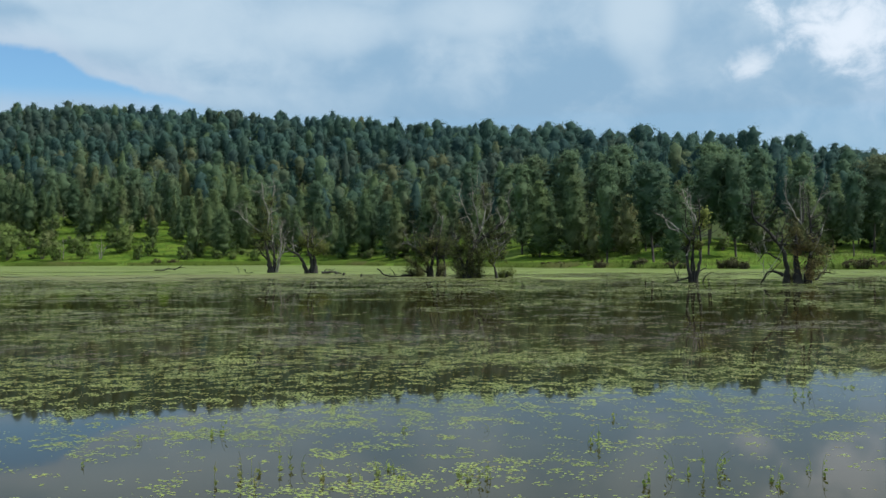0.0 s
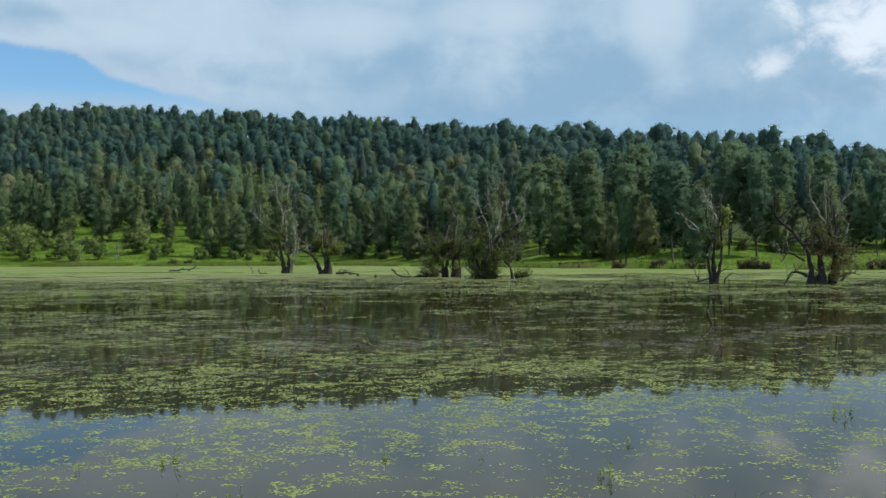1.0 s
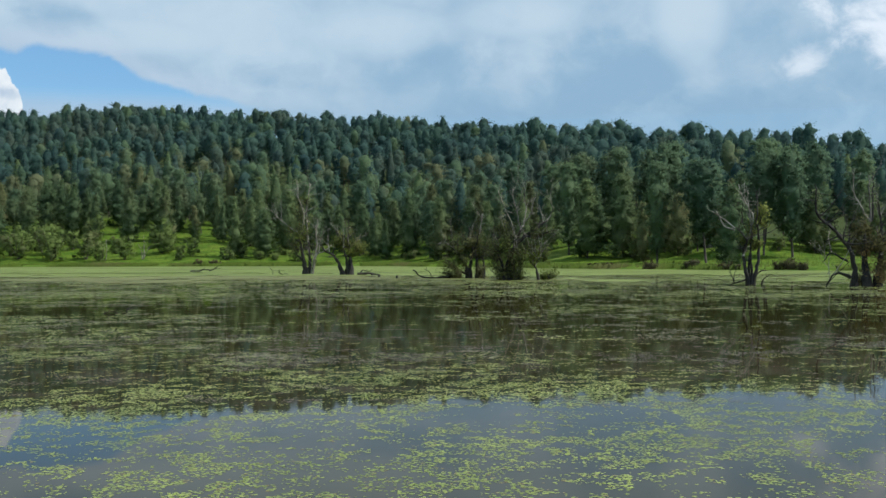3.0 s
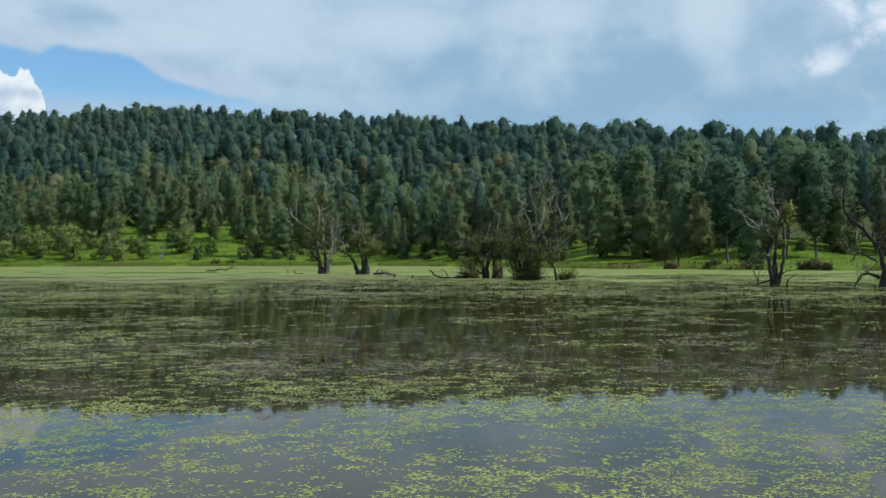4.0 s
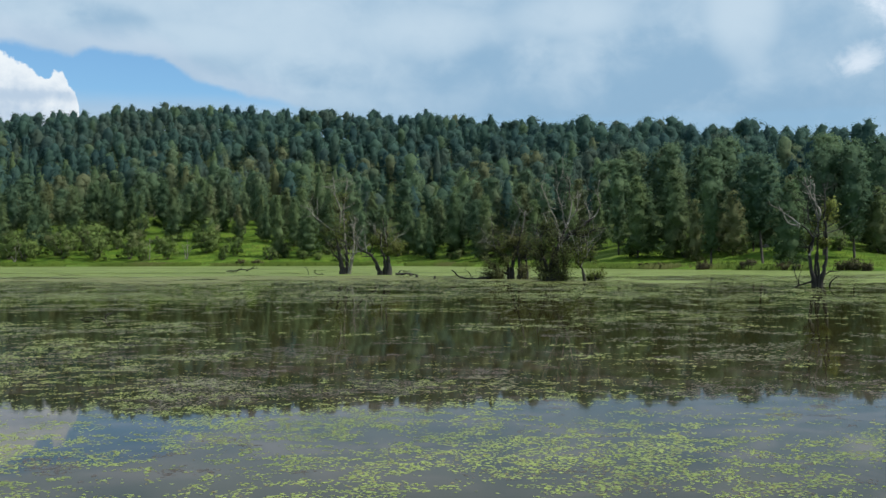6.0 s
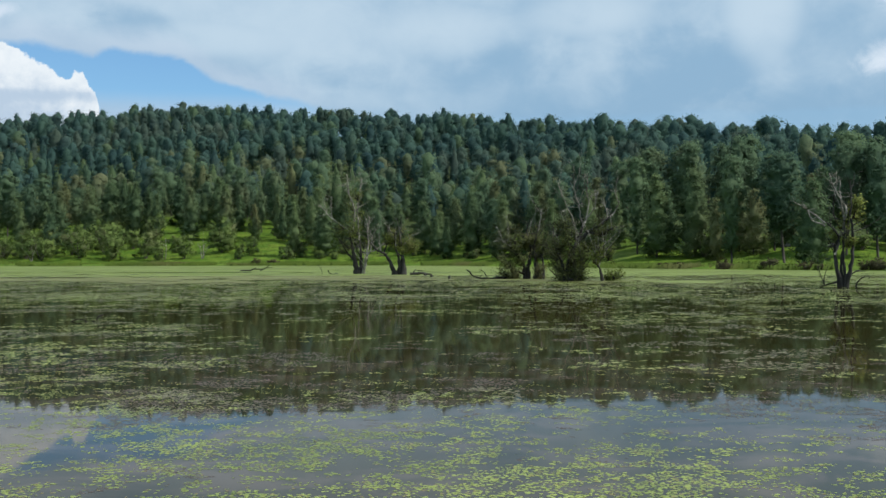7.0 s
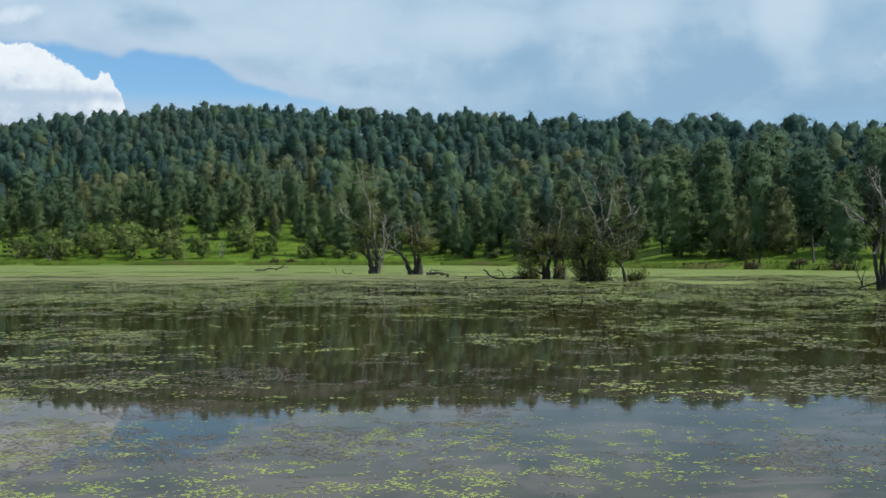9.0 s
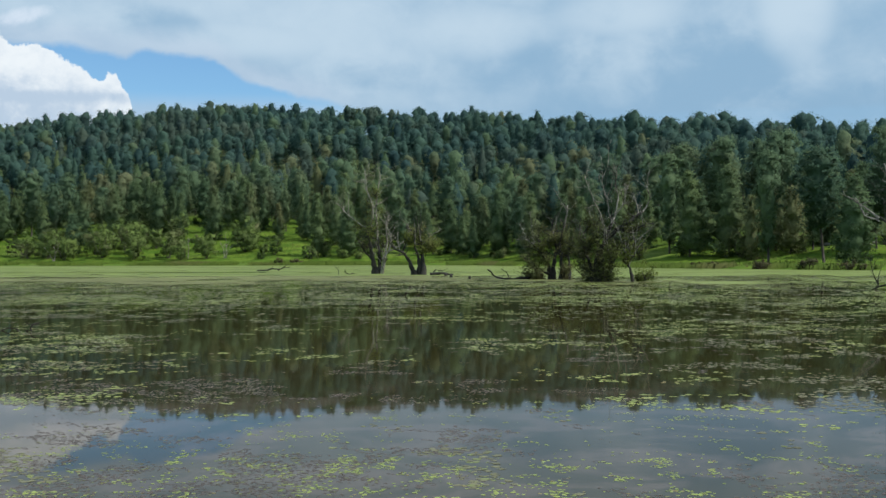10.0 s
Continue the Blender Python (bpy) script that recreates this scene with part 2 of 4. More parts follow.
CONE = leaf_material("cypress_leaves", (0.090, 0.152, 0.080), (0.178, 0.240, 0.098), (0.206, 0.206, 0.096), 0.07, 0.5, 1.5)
WILLOW = leaf_material("willow_leaves", (0.105, 0.135, 0.032), (0.230, 0.265, 0.070), (0.190, 0.185, 0.075), 0.35, 0.45)
DARKWILLOW = leaf_material("dark_willow_leaves", (0.082, 0.102, 0.034), (0.178, 0.200, 0.064), (0.158, 0.142, 0.070), 0.35, 0.4)
RUSTY = leaf_material("withering_leaves", (0.085, 0.082, 0.036), (0.170, 0.165, 0.062), (0.170, 0.125, 0.060), 0.4, 0.4)
SHRUB = leaf_material("shrub_leaves", (0.070, 0.112, 0.032), (0.165, 0.225, 0.06), (0.15, 0.155, 0.075), 0.2, 0.35)
REED = leaf_material("reed_blades", (0.17, 0.23, 0.05), (0.32, 0.40, 0.10), (0.24, 0.21, 0.10), 0.6, 0.4)
BARK = bark_material("dark_wet_bark", (0.010, 0.0095, 0.008), (0.044, 0.040, 0.033))
DEADWOOD = bark_material("bleached_deadwood", (0.08, 0.074, 0.06), (0.36, 0.335, 0.28))
PINEBARK = bark_material("pine_bark", (0.025, 0.021, 0.017), (0.085, 0.072, 0.058), 3.0)
ROCK = bark_material("grey_rock", (0.07, 0.075, 0.05), (0.17, 0.17, 0.13), 2.0)


# ---- building helpers ----
def mesh_of(name, verts, faces, mats, index=None, smooth=False, normals=None):
    """A mesh from arrays: verts (n,3) and faces (m,k) of one size k, or a list of such face arrays."""
    me = bpy.data.meshes.new(name)
    groups = faces if isinstance(faces, list) else [faces]
    groups = [np.asarray(f, dtype=np.int32) for f in groups if len(f)]
    verts = np.asarray(verts, dtype=np.float32)
    loops = np.concatenate([f.ravel() for f in groups])
    sizes = np.concatenate([np.full(len(f), f.shape[1], dtype=np.int32) for f in groups])
    me.vertices.add(len(verts))
    me.vertices.foreach_set("co", verts.ravel())
    me.loops.add(len(loops))
    me.loops.foreach_set("vertex_index", loops)
    me.polygons.add(len(sizes))
    me.polygons.foreach_set("loop_start", np.concatenate(([0], np.cumsum(sizes)[:-1])).astype(np.int32))
    for m in (mats if isinstance(mats, (list, tuple)) else [mats]):
        me.materials.append(m)
    if index is not None:
        me.polygons.foreach_set("material_index", np.asarray(index, dtype=np.int32))
    if smooth:
        me.polygons.foreach_set("use_smooth", np.ones(len(sizes), dtype=bool))
    me.update(calc_edges=True)
    me.validate()
    if normals is not None:
        me.normals_split_custom_set_from_vertices(np.asarray(normals, dtype=np.float32))
    return me


def part(name, mesh, parent, label=""):
    ob = new(name, mesh)
    ob.parent = parent
    if label:
        ob["label"] = label
    return ob


class Geo:
    """Gathers vertices, quads and triangles, and normals where they are given."""

    def __init__(self):
        self.v, self.f, self.n, self.nor = [], {3: [], 4: []}, 0, []

    def add(self, verts, faces, normals=None):
        faces = np.asarray(faces, int)
        self.v.append(np.asarray(verts, float))
        self.nor.append(np.zeros((len(verts), 3)) if normals is None else normals)
        self.f[faces.shape[1]].append(faces + self.n)
        self.n += len(verts)

    def arrays(self):
        f = [np.concatenate(self.f[k]) if self.f[k] else np.zeros((0, k), int) for k in (4, 3)]
        return np.concatenate(self.v), f[0], f[1]

    def normals(self):
        return np.concatenate(self.nor)

    def mesh(self, name, mats, smooth=False):
        v, quads, tris = self.arrays()
        n = self.normals()
        return mesh_of(name, v, [quads, tris], mats, smooth=smooth, normals=n if np.any(n) else None)


def smooth_line(points, step):
    """Catmull-Rom through the points (x, y, z, radius), resampled."""
    p = np.asarray(points, float)
    p = np.concatenate([[2 * p[0] - p[1]], p, [2 * p[-1] - p[-2]]])
    out = []
    for i in range(1, len(p) - 2):
        n = max(2, int(np.linalg.norm(p[i + 1, :3] - p[i, :3]) / step))
        for t in np.arange(n) / n:
            a, b, c, d = p[i - 1], p[i], p[i + 1], p[i + 2]
            out.append(0.5 * (2 * b + (c - a) * t + (2 * a - 5 * b + 4 * c - d) * t * t + (3 * b - a - 3 * c + d) * t ** 3))
    out.append(p[-2])
    return np.array(out)


def tube(geo, line, sides=6, rng=None, rough=0.0):
    """A tapered tube of quads along line (x, y, z, radius)."""
    line = np.asarray(line, float)
    d = np.gradient(line[:, :3], axis=0)
    d /= np.linalg.norm(d, axis=1)[:, None] + 1e-9
    ref = np.where(np.abs(d[:, 2:3]) > 0.8, np.array([[1.0, 0, 0]]), np.array([[0, 0, 1.0]]))
    # one steady reference keeps the tube from twisting
    ref = np.repeat(ref[:1], len(line), 0)
    u = np.cross(d, ref)
    u /= np.linalg.norm(u, axis=1)[:, None] + 1e-9
    w = np.cross(d, u)
    a = np.arange(sides) * 2 * np.pi / sides
    r = np.maximum(line[:, 3], 0.002)[:, None, None]
    if rng is not None and rough:
        r = r * (1 + rough * rng.uniform(-1, 1, (len(line), sides, 1)))
    ring = line[:, None, :3] + r * (np.cos(a)[None, :, None] * u[:, None] + np.sin(a)[None, :, None] * w[:, None])
    n = len(line)
    i, j = np.meshgrid(np.arange(n - 1), np.arange(sides), indexing="ij")
    k = (j + 1) % sides
    q = np.stack([i * sides + j, i * sides + k, (i + 1) * sides + k, (i + 1) * sides + j], -1).reshape(-1, 4)
    v = ring.reshape(-1, 3)
    caps = [[0, 1, 2, 3], [0, 3, 4, 5 % sides]] if sides >= 5 else [[0, 1, 2, 3 % sides]]
    geo.add(v, np.concatenate([q, np.array(caps), np.array(caps) + (n - 1) * sides]))


def leaves(geo, centres, size, rng, lean=0.5, outward=None, narrow=0.55):
    """Diamond-shaped leaf sprays at the centres, turned at random; outward biases where they face."""
    n = len(centres)
    nor = rng.normal(size=(n, 3))
    if outward is not None:
        nor = nor * lean + outward
    nor /= np.linalg.norm(nor, axis=1)[:, None] + 1e-9
    t = np.cross(nor, rng.normal(size=(n, 3)))
    t /= np.linalg.norm(t, axis=1)[:, None] + 1e-9
    b = np.cross(nor, t)
    s = size * rng.uniform(0.6, 1.35, (n, 1))
    w = s * narrow * rng.uniform(0.75, 1.3, (n, 1))
    bend = nor * s * rng.uniform(-0.25, 0.25, (n, 1))
    skew = t * s * rng.uniform(-0.3, 0.3, (n, 1))
    v = np.stack([centres - t * s, centres - b * w + bend - skew, centres + t * s, centres + b * w + bend + skew], 1).reshape(-1, 3)
    soft = None
    if outward is not None:
        soft = outward / (np.linalg.norm(outward, axis=1)[:, None] + 1e-9) + 0.22 * rng.normal(size=(n, 3))
        soft = np.repeat(soft / (np.linalg.norm(soft, axis=1)[:, None] + 1e-9), 4, 0)
    geo.add(v, np.arange(4 * n).reshape(n, 4), soft)


# ---- land and water ----
def piecewise(x, xs, ys):
    return np.interp(x, xs, ys)


def shore_y(x):
    """Distance of the far waterline along y."""
    return piecewise(x, [-400, -160, -108, -60, -23, 0, 13, 22, 32, 42, 54, 72, 100, 300],
                     [272, 256, 247, 250, 242, 208, 184, 173, 165, 156, 147, 141, 138, 136]) \
        + 1.6 * np.sin(x * 0.11) + 1.0 * np.sin(x * 0.29 + 1)


def foot_y(x):
    """Where the flat bank ends and the hill begins."""
    return piecewise(x, [-400, -160, -100, -30, -18, 5, 18, 47, 70, 100, 300],
                     [288, 275, 267, 259, 253, 222, 205, 199, 200, 201, 205]) \
        + 2.2 * np.sin(x * 0.11) + 1.3 * np.sin(x * 0.29 + 1)


def ridge_y(x):
    return piecewise(x, [-400, -160, -60, 0, 60, 100, 160, 300], [580, 560, 530, 500, 440, 410, 385, 370])


def ridge_z(x):
    return piecewise(x, [-420, -330, -260, -200, -150, -90, 0, 40, 60, 100, 130, 160, 400],
                     [48, 59, 65, 67, 65, 59, 49, 42.5, 38, 33.5, 28, 23, 15])


def land_z(x, y):
    x, y = np.asarray(x, float), np.asarray(y, float)
    s = y - shore_y(x)
    run = ridge_y(x) - foot_y(x)
    t = np.clip((y - foot_y(x)) / run, 0, 1)
    hill = ridge_z(x) * (0.62 * t + 0.38 * t * t * (3 - 2 * t))
    beyond = np.clip((y - ridge_y(x)) / 400, 0, 1)
    hill = hill * (1 - 0.55 * beyond * beyond)
    wob = 0.5 * np.sin(x * 0.07 + y * 0.05) + 0.35 * np.sin(x * 0.17 - y * 0.13 + 2)
    north = np.where(s > 0, hill + np.clip(s / 3, 0, 1) * (0.30 + 0.014 * np.clip(s, 0, 70) + np.clip(s / 60, 0, 1) * wob), np.maximum(-0.9, s * 0.06))
    south = np.clip((-120 - y) / 60, 0, 1) * 2.5
    side = np.clip((np.abs(x) - 420) / 80, 0, 1) * 2.0
    return np.maximum(north, -0.9 + np.maximum(south, side))


def treeline(x):
    """How far behind the hill's foot the closed wood begins."""
    return piecewise(x, [-300, -140, -115, -95, -72, -50, -35, -15, 5, 25, 60, 110], [28, 30, 36, 38, 30, 15, 8, 4, 4, 2, 4, 4])


def build_land():
    xs = np.concatenate([np.linspace(-3000, -460, 14), np.arange(-440, 441, 5.0), np.linspace(460, 3000, 14)])
    ys = np.concatenate([np.linspace(-3000, -200, 10), np.linspace(-180, 120, 12), np.arange(124, 330, 2.0),
                         np.arange(330, 640, 8.0), np.linspace(660, 3000, 20)])
    X, Y = np.meshgrid(xs, ys)
    v = np.stack([X, Y, land_z(X, Y)], -1).reshape(-1, 3)
    nx, ny = len(xs), len(ys)
    i, j = np.meshgrid(np.arange(ny - 1), np.arange(nx - 1), indexing="ij")
    f = np.stack([i * nx + j, i * nx + j + 1, (i + 1) * nx + j + 1, (i + 1) * nx + j], -1).reshape(-1, 4)
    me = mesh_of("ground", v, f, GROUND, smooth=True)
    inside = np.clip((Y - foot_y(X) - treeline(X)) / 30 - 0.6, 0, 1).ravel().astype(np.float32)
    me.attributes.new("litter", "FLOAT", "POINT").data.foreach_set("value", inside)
    tagged(new("ground", me),
           "bright green meadow bank rising into a wooded hill", "ground", kind="structure")
    w = np.array([[-470, -175, 0], [470, -175, 0], [470, 300, 0], [-470, 300, 0]], float)
    tagged(new("water", mesh_of("water", w, np.array([[0, 1, 2, 3]]), WATER)),
           "still murky lake water mirroring sky and hill", "water", kind="structure")


build_land()


# ---- floating plants ----
def value_noise(x, y, seed):
    """Smooth noise in 0..1 on a unit lattice."""
    xi, yi = np.floor(x).astype(np.int64), np.floor(y).astype(np.int64)
    fx, fy = x - xi, y - yi
    fx, fy = fx * fx * (3 - 2 * fx), fy * fy * (3 - 2 * fy)

    def h(a, b):
        n = (a * 374761393 + b * 668265263 + seed * 1274126177) & 0xffffffff
        n = ((n ^ (n >> 13)) * 1274126177) & 0xffffffff
        return ((n ^ (n >> 16)) & 0xffff) / 65535.0
    return (h(xi, yi) * (1 - fx) + h(xi + 1, yi) * fx) * (1 - fy) + (h(xi, yi + 1) * (1 - fx) + h(xi + 1, yi + 1) * fx) * fy


def layered(x, y, seed, octaves=4):
    total, amp, norm = 0, 1.0, 0
    for o in range(octaves):
        total = total + amp * value_noise(x * 2 ** o + 17.3 * o, y * 2 ** o - 9.1 * o, seed + o)
        norm += amp
        amp *= 0.55
    return total / norm


def pad_cover(x, y):
    """Share of the water that floating leaves cover."""
    base = piecewise(y, [4, 10, 16, 21, 25, 28, 31, 36, 50, 62, 74, 88, 104], [0.22, 0.24, 0.30, 0.34, 0.30, 0.14, 0.03, 0.0, 0.05, 0.16, 0.30, 0.45, 0.6])
    left = np.clip((-x - 0.12 * y - 2) / (4 + 0.12 * y), 0, 1)
    west = piecewise(y, [10, 16, 24, 30, 40, 60, 75], [0.0, 0.05, 0.16, 0.16, 0.26, 0.16, 0.0])
    thin = np.clip((-x - 0.10 * y) / 2, 0, 1) * np.clip((17 - y) / 4, 0, 1)
    brown = np.clip((6 - x) / 30, 0, 1) * np.clip((y - 66) / 20, 0, 1)
    return (base * (1 - 0.6 * thin) + left * west) * (1 - 0.35 * brown)


def scatter(n, y0, y1, rng):
    """Places over the stretch of water that the far bank is seen across, even per square metre."""
    y = np.sqrt(rng.uniform(y0 * y0, y1 * y1, n))
    x = y * rng.uniform(-0.62, 0.47, n) + rng.uniform(-4, 4, n)
    return x, y


def pad_field(name, n, y0, y1, r0, r1, seed, cover, clump, mats, label, sides=7, lift=0.004, curl=0.24, fine=0.45):
    rng = np.random.default_rng(seed)
    x, y = scatter(n, y0, y1, rng)
    c = cover(x, y)
    a = layered(x * clump[0], y * clump[1], seed)
    b = layered(x * clump[0] * 5, y * clump[1] * 5, seed + 50, 3)
    f = (1 - fine) * a + fine * b
    keep = f > 0.5 + 0.33 * (0.5 - c) + rng.normal(0, 0.045, n)
    x, y = x[keep], y[keep]
    m = len(x)
    r = rng.uniform(r0, r1, (m, 1)) * (0.75 + 0.5 * rng.random((m, 1)) ** 2)
    ang = rng.uniform(0, 2 * np.pi, (m, 1)) + np.linspace(0, 2 * np.pi * 0.93, sides)[None]
    rim = r * rng.uniform(0.82, 1.1, (m, sides))
    tilt = rng.normal(0, curl, (m, 2))
    px, py = np.cos(ang) * rim, np.sin(ang) * rim
    pz = lift + rng.uniform(0, 0.003, (m, 1)) + np.abs(px * tilt[:, :1] + py * tilt[:, 1:])
    v = np.stack([x[:, None] + px, y[:, None] + py, pz], -1).reshape(-1, 3)
    fc = np.arange(m * sides).reshape(m, sides)
    return tagged(new(name, mesh_of(name, v, fc, mats)), label, "floating plants", kind="stuff")


def pad_patches(name, n, y0, y1, r0, r1, seed, cover, mats, label, broad=0.6, tight=4.0, share=0.55, sides=6, lift=0.002, curl=0.06, loose=0.028):
    """Floating leaves in touching, ragged groups; cover is the share of the water inside groups."""
    rng = np.random.default_rng(seed)
    x, y = scatter(n, y0, y1, rng)
    f = (1 - share) * layered(x * broad, y * broad, seed, 3) + share * layered(x * tight, y * tight, seed + 40, 3)
    f = f + rng.normal(0, loose, n)
    rank = np.empty(n)
    rank[np.argsort(f)] = (np.arange(n) + 0.5) / n
    keep = rank > 1 - cover(x, y)
    x, y = x[keep], y[keep]
    m = len(x)
    r = rng.uniform(r0, r1, (m, 1)) * (0.8 + 0.4 * rng.random((m, 1)) ** 2)
    ang = rng.uniform(0, 6.283, (m, 1)) + np.linspace(0, 6.283 * 0.93 * (sides - 1) / (sides - 0.6), sides)[None]
    rim = r * rng.uniform(0.78, 1.1, (m, sides))
    tilt = rng.normal(0, curl, (m, 2))
    px, py = np.cos(ang) * rim, np.sin(ang) * rim
    pz = lift + rng.uniform(0, 0.001, (m, 1)) + np.abs(px * tilt[:, :1] + py * tilt[:, 1:])
    v = np.stack([x[:, None] + px, y[:, None] + py, pz], -1).reshape(-1, 3)
    return tagged(new(name, mesh_of(name, v, np.arange(m * sides).reshape(m, sides), mats)), label, "floating plants", kind="stuff")


def near_cover(x, y):
    base = piecewise(y, [4, 10, 14, 17, 21, 25, 28, 31, 35], [0.17, 0.19, 0.20, 0.28, 0.41, 0.27, 0.15, 0.08, 0.06])
    left = np.clip((-x - 0.12 * y - 2) / (4 + 0.12 * y), 0, 1) * np.clip((y - 18) / 8, 0, 1) * np.clip((38 - y) / 5, 0, 1) * 0.10
    thin = np.clip((-x - 0.10 * y) / 2, 0, 1) * np.clip((17 - y) / 4, 0, 1)
    return base * (1 - 0.6 * thin) + left


def middle_cover(x, y):
    base = piecewise(y, [30, 35, 42, 50, 58, 64, 72], [0.06, 0.065, 0.075, 0.12, 0.19, 0.28, 0.36])
    left = np.clip((-x - 0.17 * y - 1) / (3 + 0.1 * y), 0, 1) * piecewise(y, [30, 36, 46, 60, 70], [0.16, 0.20, 0.20, 0.16, 0.10])
    right = np.clip((x + 0.05 * y) / (0.25 * y), 0, 1) * 0.10
    return base + left + right


def weed_cover(x, y):
    left = np.clip((-x - 0.02 * y) / 3, 0, 1)
    return piecewise(y, [21, 25, 27.5, 31, 34, 38, 44], [0.06, 0.13, 0.27, 0.25, 0.13, 0.07, 0.03]) * (0.75 + 0.6 * left)


def raft_cover(x, y):
    return piecewise(y, [28, 34, 40, 56, 70, 84], [0.03, 0.055, 0.07, 0.10, 0.15, 0.20]) * (1 + 0.7 * np.clip((-x - 0.1 * y) / (0.1 * y), 0, 1))


pad_patches("floating_leaves", 520000, 5, 34, 0.011, 0.026, 11, near_cover, PADS,
            "small yellow-green floating leaves scattered on the water", 0.45, 4.2, 0.62, 5, 0.0005, 0.015, 0.06)
pad_patches("floating_leaves", 230000, 32, 72, 0.028, 0.058, 12, middle_cover, PADS,
            "yellow-green floating leaves in drifting clumps on the water", 0.3, 1.9, 0.55, 5, 0.001, 0.02, 0.024)
pad_patches("brown_water_weed", 400000, 21, 44, 0.012, 0.030, 31, weed_cover, WEED,
            "brown mats of dying water weed at the surface", 0.5, 2.4, 0.5, 4, 0.0004, 0.008, 0.022)


def drift(n, rng):
    """The open water to the sides of and behind the stretch that is crossed."""
    return rng.uniform(-40, 40, n), rng.uniform(-30, 30, n)


def side_leaves():
    rng = np.random.default_rng(17)
    x, y = drift(260000, rng)
    f = 0.4 * layered(x * 0.4, y * 0.4, 18, 3) + 0.6 * layered(x * 3.5, y * 3.5, 19, 3)
    keep = (f > 0.575) & ((y < 6) | (x < -0.62 * y - 4) | (x > 0.47 * y + 4))
    x, y = x[keep], y[keep]
    a = rng.uniform(0, 6.283, (len(x), 1)) + np.linspace(0, 5.2, 5)[None]
    r = rng.uniform(0.015, 0.035, (len(x), 1))
    v = np.stack([x[:, None] + np.cos(a) * r, y[:, None] + np.sin(a) * r, np.full(a.shape, 0.004)], -1)
    tagged(new("floating_leaves", mesh_of("floating_leaves", v.reshape(-1, 3), np.arange(a.size).reshape(-1, 5), PADS)),
           "thin drifts of yellow-green floating leaves", "floating plants", kind="stuff")


side_leaves()
DULLWEED = pad_material("dull_weed", (0.076, 0.078, 0.032), (0.140, 0.144, 0.064), (0.12, 0.15, 0.045), 0.15)
DEADMAT = pad_material("dead_leaf_mat", (0.072, 0.070, 0.034), (0.158, 0.154, 0.082), (0.14, 0.17, 0.05), 0.18)
pad_patches("dead_leaf_mats", 400000, 28, 84, 0.024, 0.06, 33, raft_cover, DEADMAT,
            "grey-olive rafts of dead floating leaves on the water", 0.32, 1.0, 0.45, 4, 0.001, 0.015, 0.014)
pad_field("floating_leaves", 330000, 62, 140, 0.06, 0.14, 13, pad_cover, (0.55, 0.26), PADS,
          "dense streaks of green floating leaves on dark water", 4, 0.003, 0.04)


def streak_cover(x, y):
    return piecewise(y, [50, 60, 80, 92, 105], [0.1, 0.14, 0.28, 0.5, 0.75]) + np.clip((8 - x) / 30, 0, 1) * np.clip((y - 54) / 16, 0, 1) * 0.35


pad_field("brown_water_weed", 200000, 50, 140, 0.07, 0.15, 32, streak_cover, (0.5, 0.3), DULLWEED,
          "brown-grey streaks of water weed at the surface", 4, 0.002, 0.02)


def build_mat():
    """The closed sheet of duckweed before the far bank, ragged towards the open water."""
    xs, ys = np.arange(-210, 170, 0.8), np.arange(84, 292, 1.2)
    X, Y = np.meshgrid(xs, ys)
    cx, cy = X[:-1, :-1] + 0.4, Y[:-1, :-1] + 0.6
    n = 0.5 * layered(cx * 0.10, cy * 0.12, 71, 4) + 0.5 * layered(cx * 0.35, cy * 0.35, 75, 3)
    need = piecewise(cy, [84, 96, 108, 124, 145, 175, 270], [0.70, 0.58, 0.50, 0.44, 0.36, 0.26, 0.16]) - np.clip((10 - cx) / 30, 0, 1) * np.clip((125 - cy) / 20, 0, 1) * 0.06
    keep = (n > need) & (cy < shore_y(cx) + 4) & (cx > -0.68 * cy - 8) & (cx < 0.52 * cy + 12)
    lane = np.abs(cy - 149 - 0.03 * (cx + 55)) < 1.0 + 1.5 * layered(cx * 0.05, cy * 0.1, 5)
    keep &= ~(lane & (cx < -38))
    rng = np.random.default_rng(3)
    jx, jy = rng.uniform(-0.5, 0.5, X.shape), rng.uniform(-0.25, 0.25, X.shape)
    z = 0.012 + 0.012 * rng.random(X.shape)
    v = np.stack([X + jx, Y + jy, z], -1).reshape(-1, 3)
    nx = len(xs)
    i, j = np.nonzero(keep)
    f = np.stack([i * nx + j, i * nx + j + 1, (i + 1) * nx + j + 1, (i + 1) * nx + j], -1)
    tagged(new("duckweed", mesh_of("duckweed", v, f, MAT)),
           "pale green sheet of duckweed covering the far water", "duckweed", kind="stuff")


build_mat()


# ---- woodland ----
def rounded(fine):
    """Unit blob of quads: a cube's corners, or a once divided cube, pushed out to a sphere."""
    k = 2 if fine else 1
    idx, v, f = {}, [], []

    def at(p):
        if p not in idx:
            idx[p] = len(v)
            q = np.array(p, float)
            v.append(q / np.linalg.norm(q))
        return idx[p]
    for axis in range(3):
        for side in (-k, k):
            for a in range(-k, k, 2 if k == 2 else 2):
                for b in range(-k, k, 2):
                    ring = []
                    for da, db in ((0, 0), (2, 0), (2, 2), (0, 2)):
                        p = [0, 0, 0]
                        p[axis], p[(axis + 1) % 3], p[(axis + 2) % 3] = side, a + da, b + db
                        ring.append(at(tuple(p)))
                    f.append(ring if side > 0 else ring[::-1])
    return np.array(v), np.array(f)


BLOBS = {False: rounded(False), True: rounded(True)}


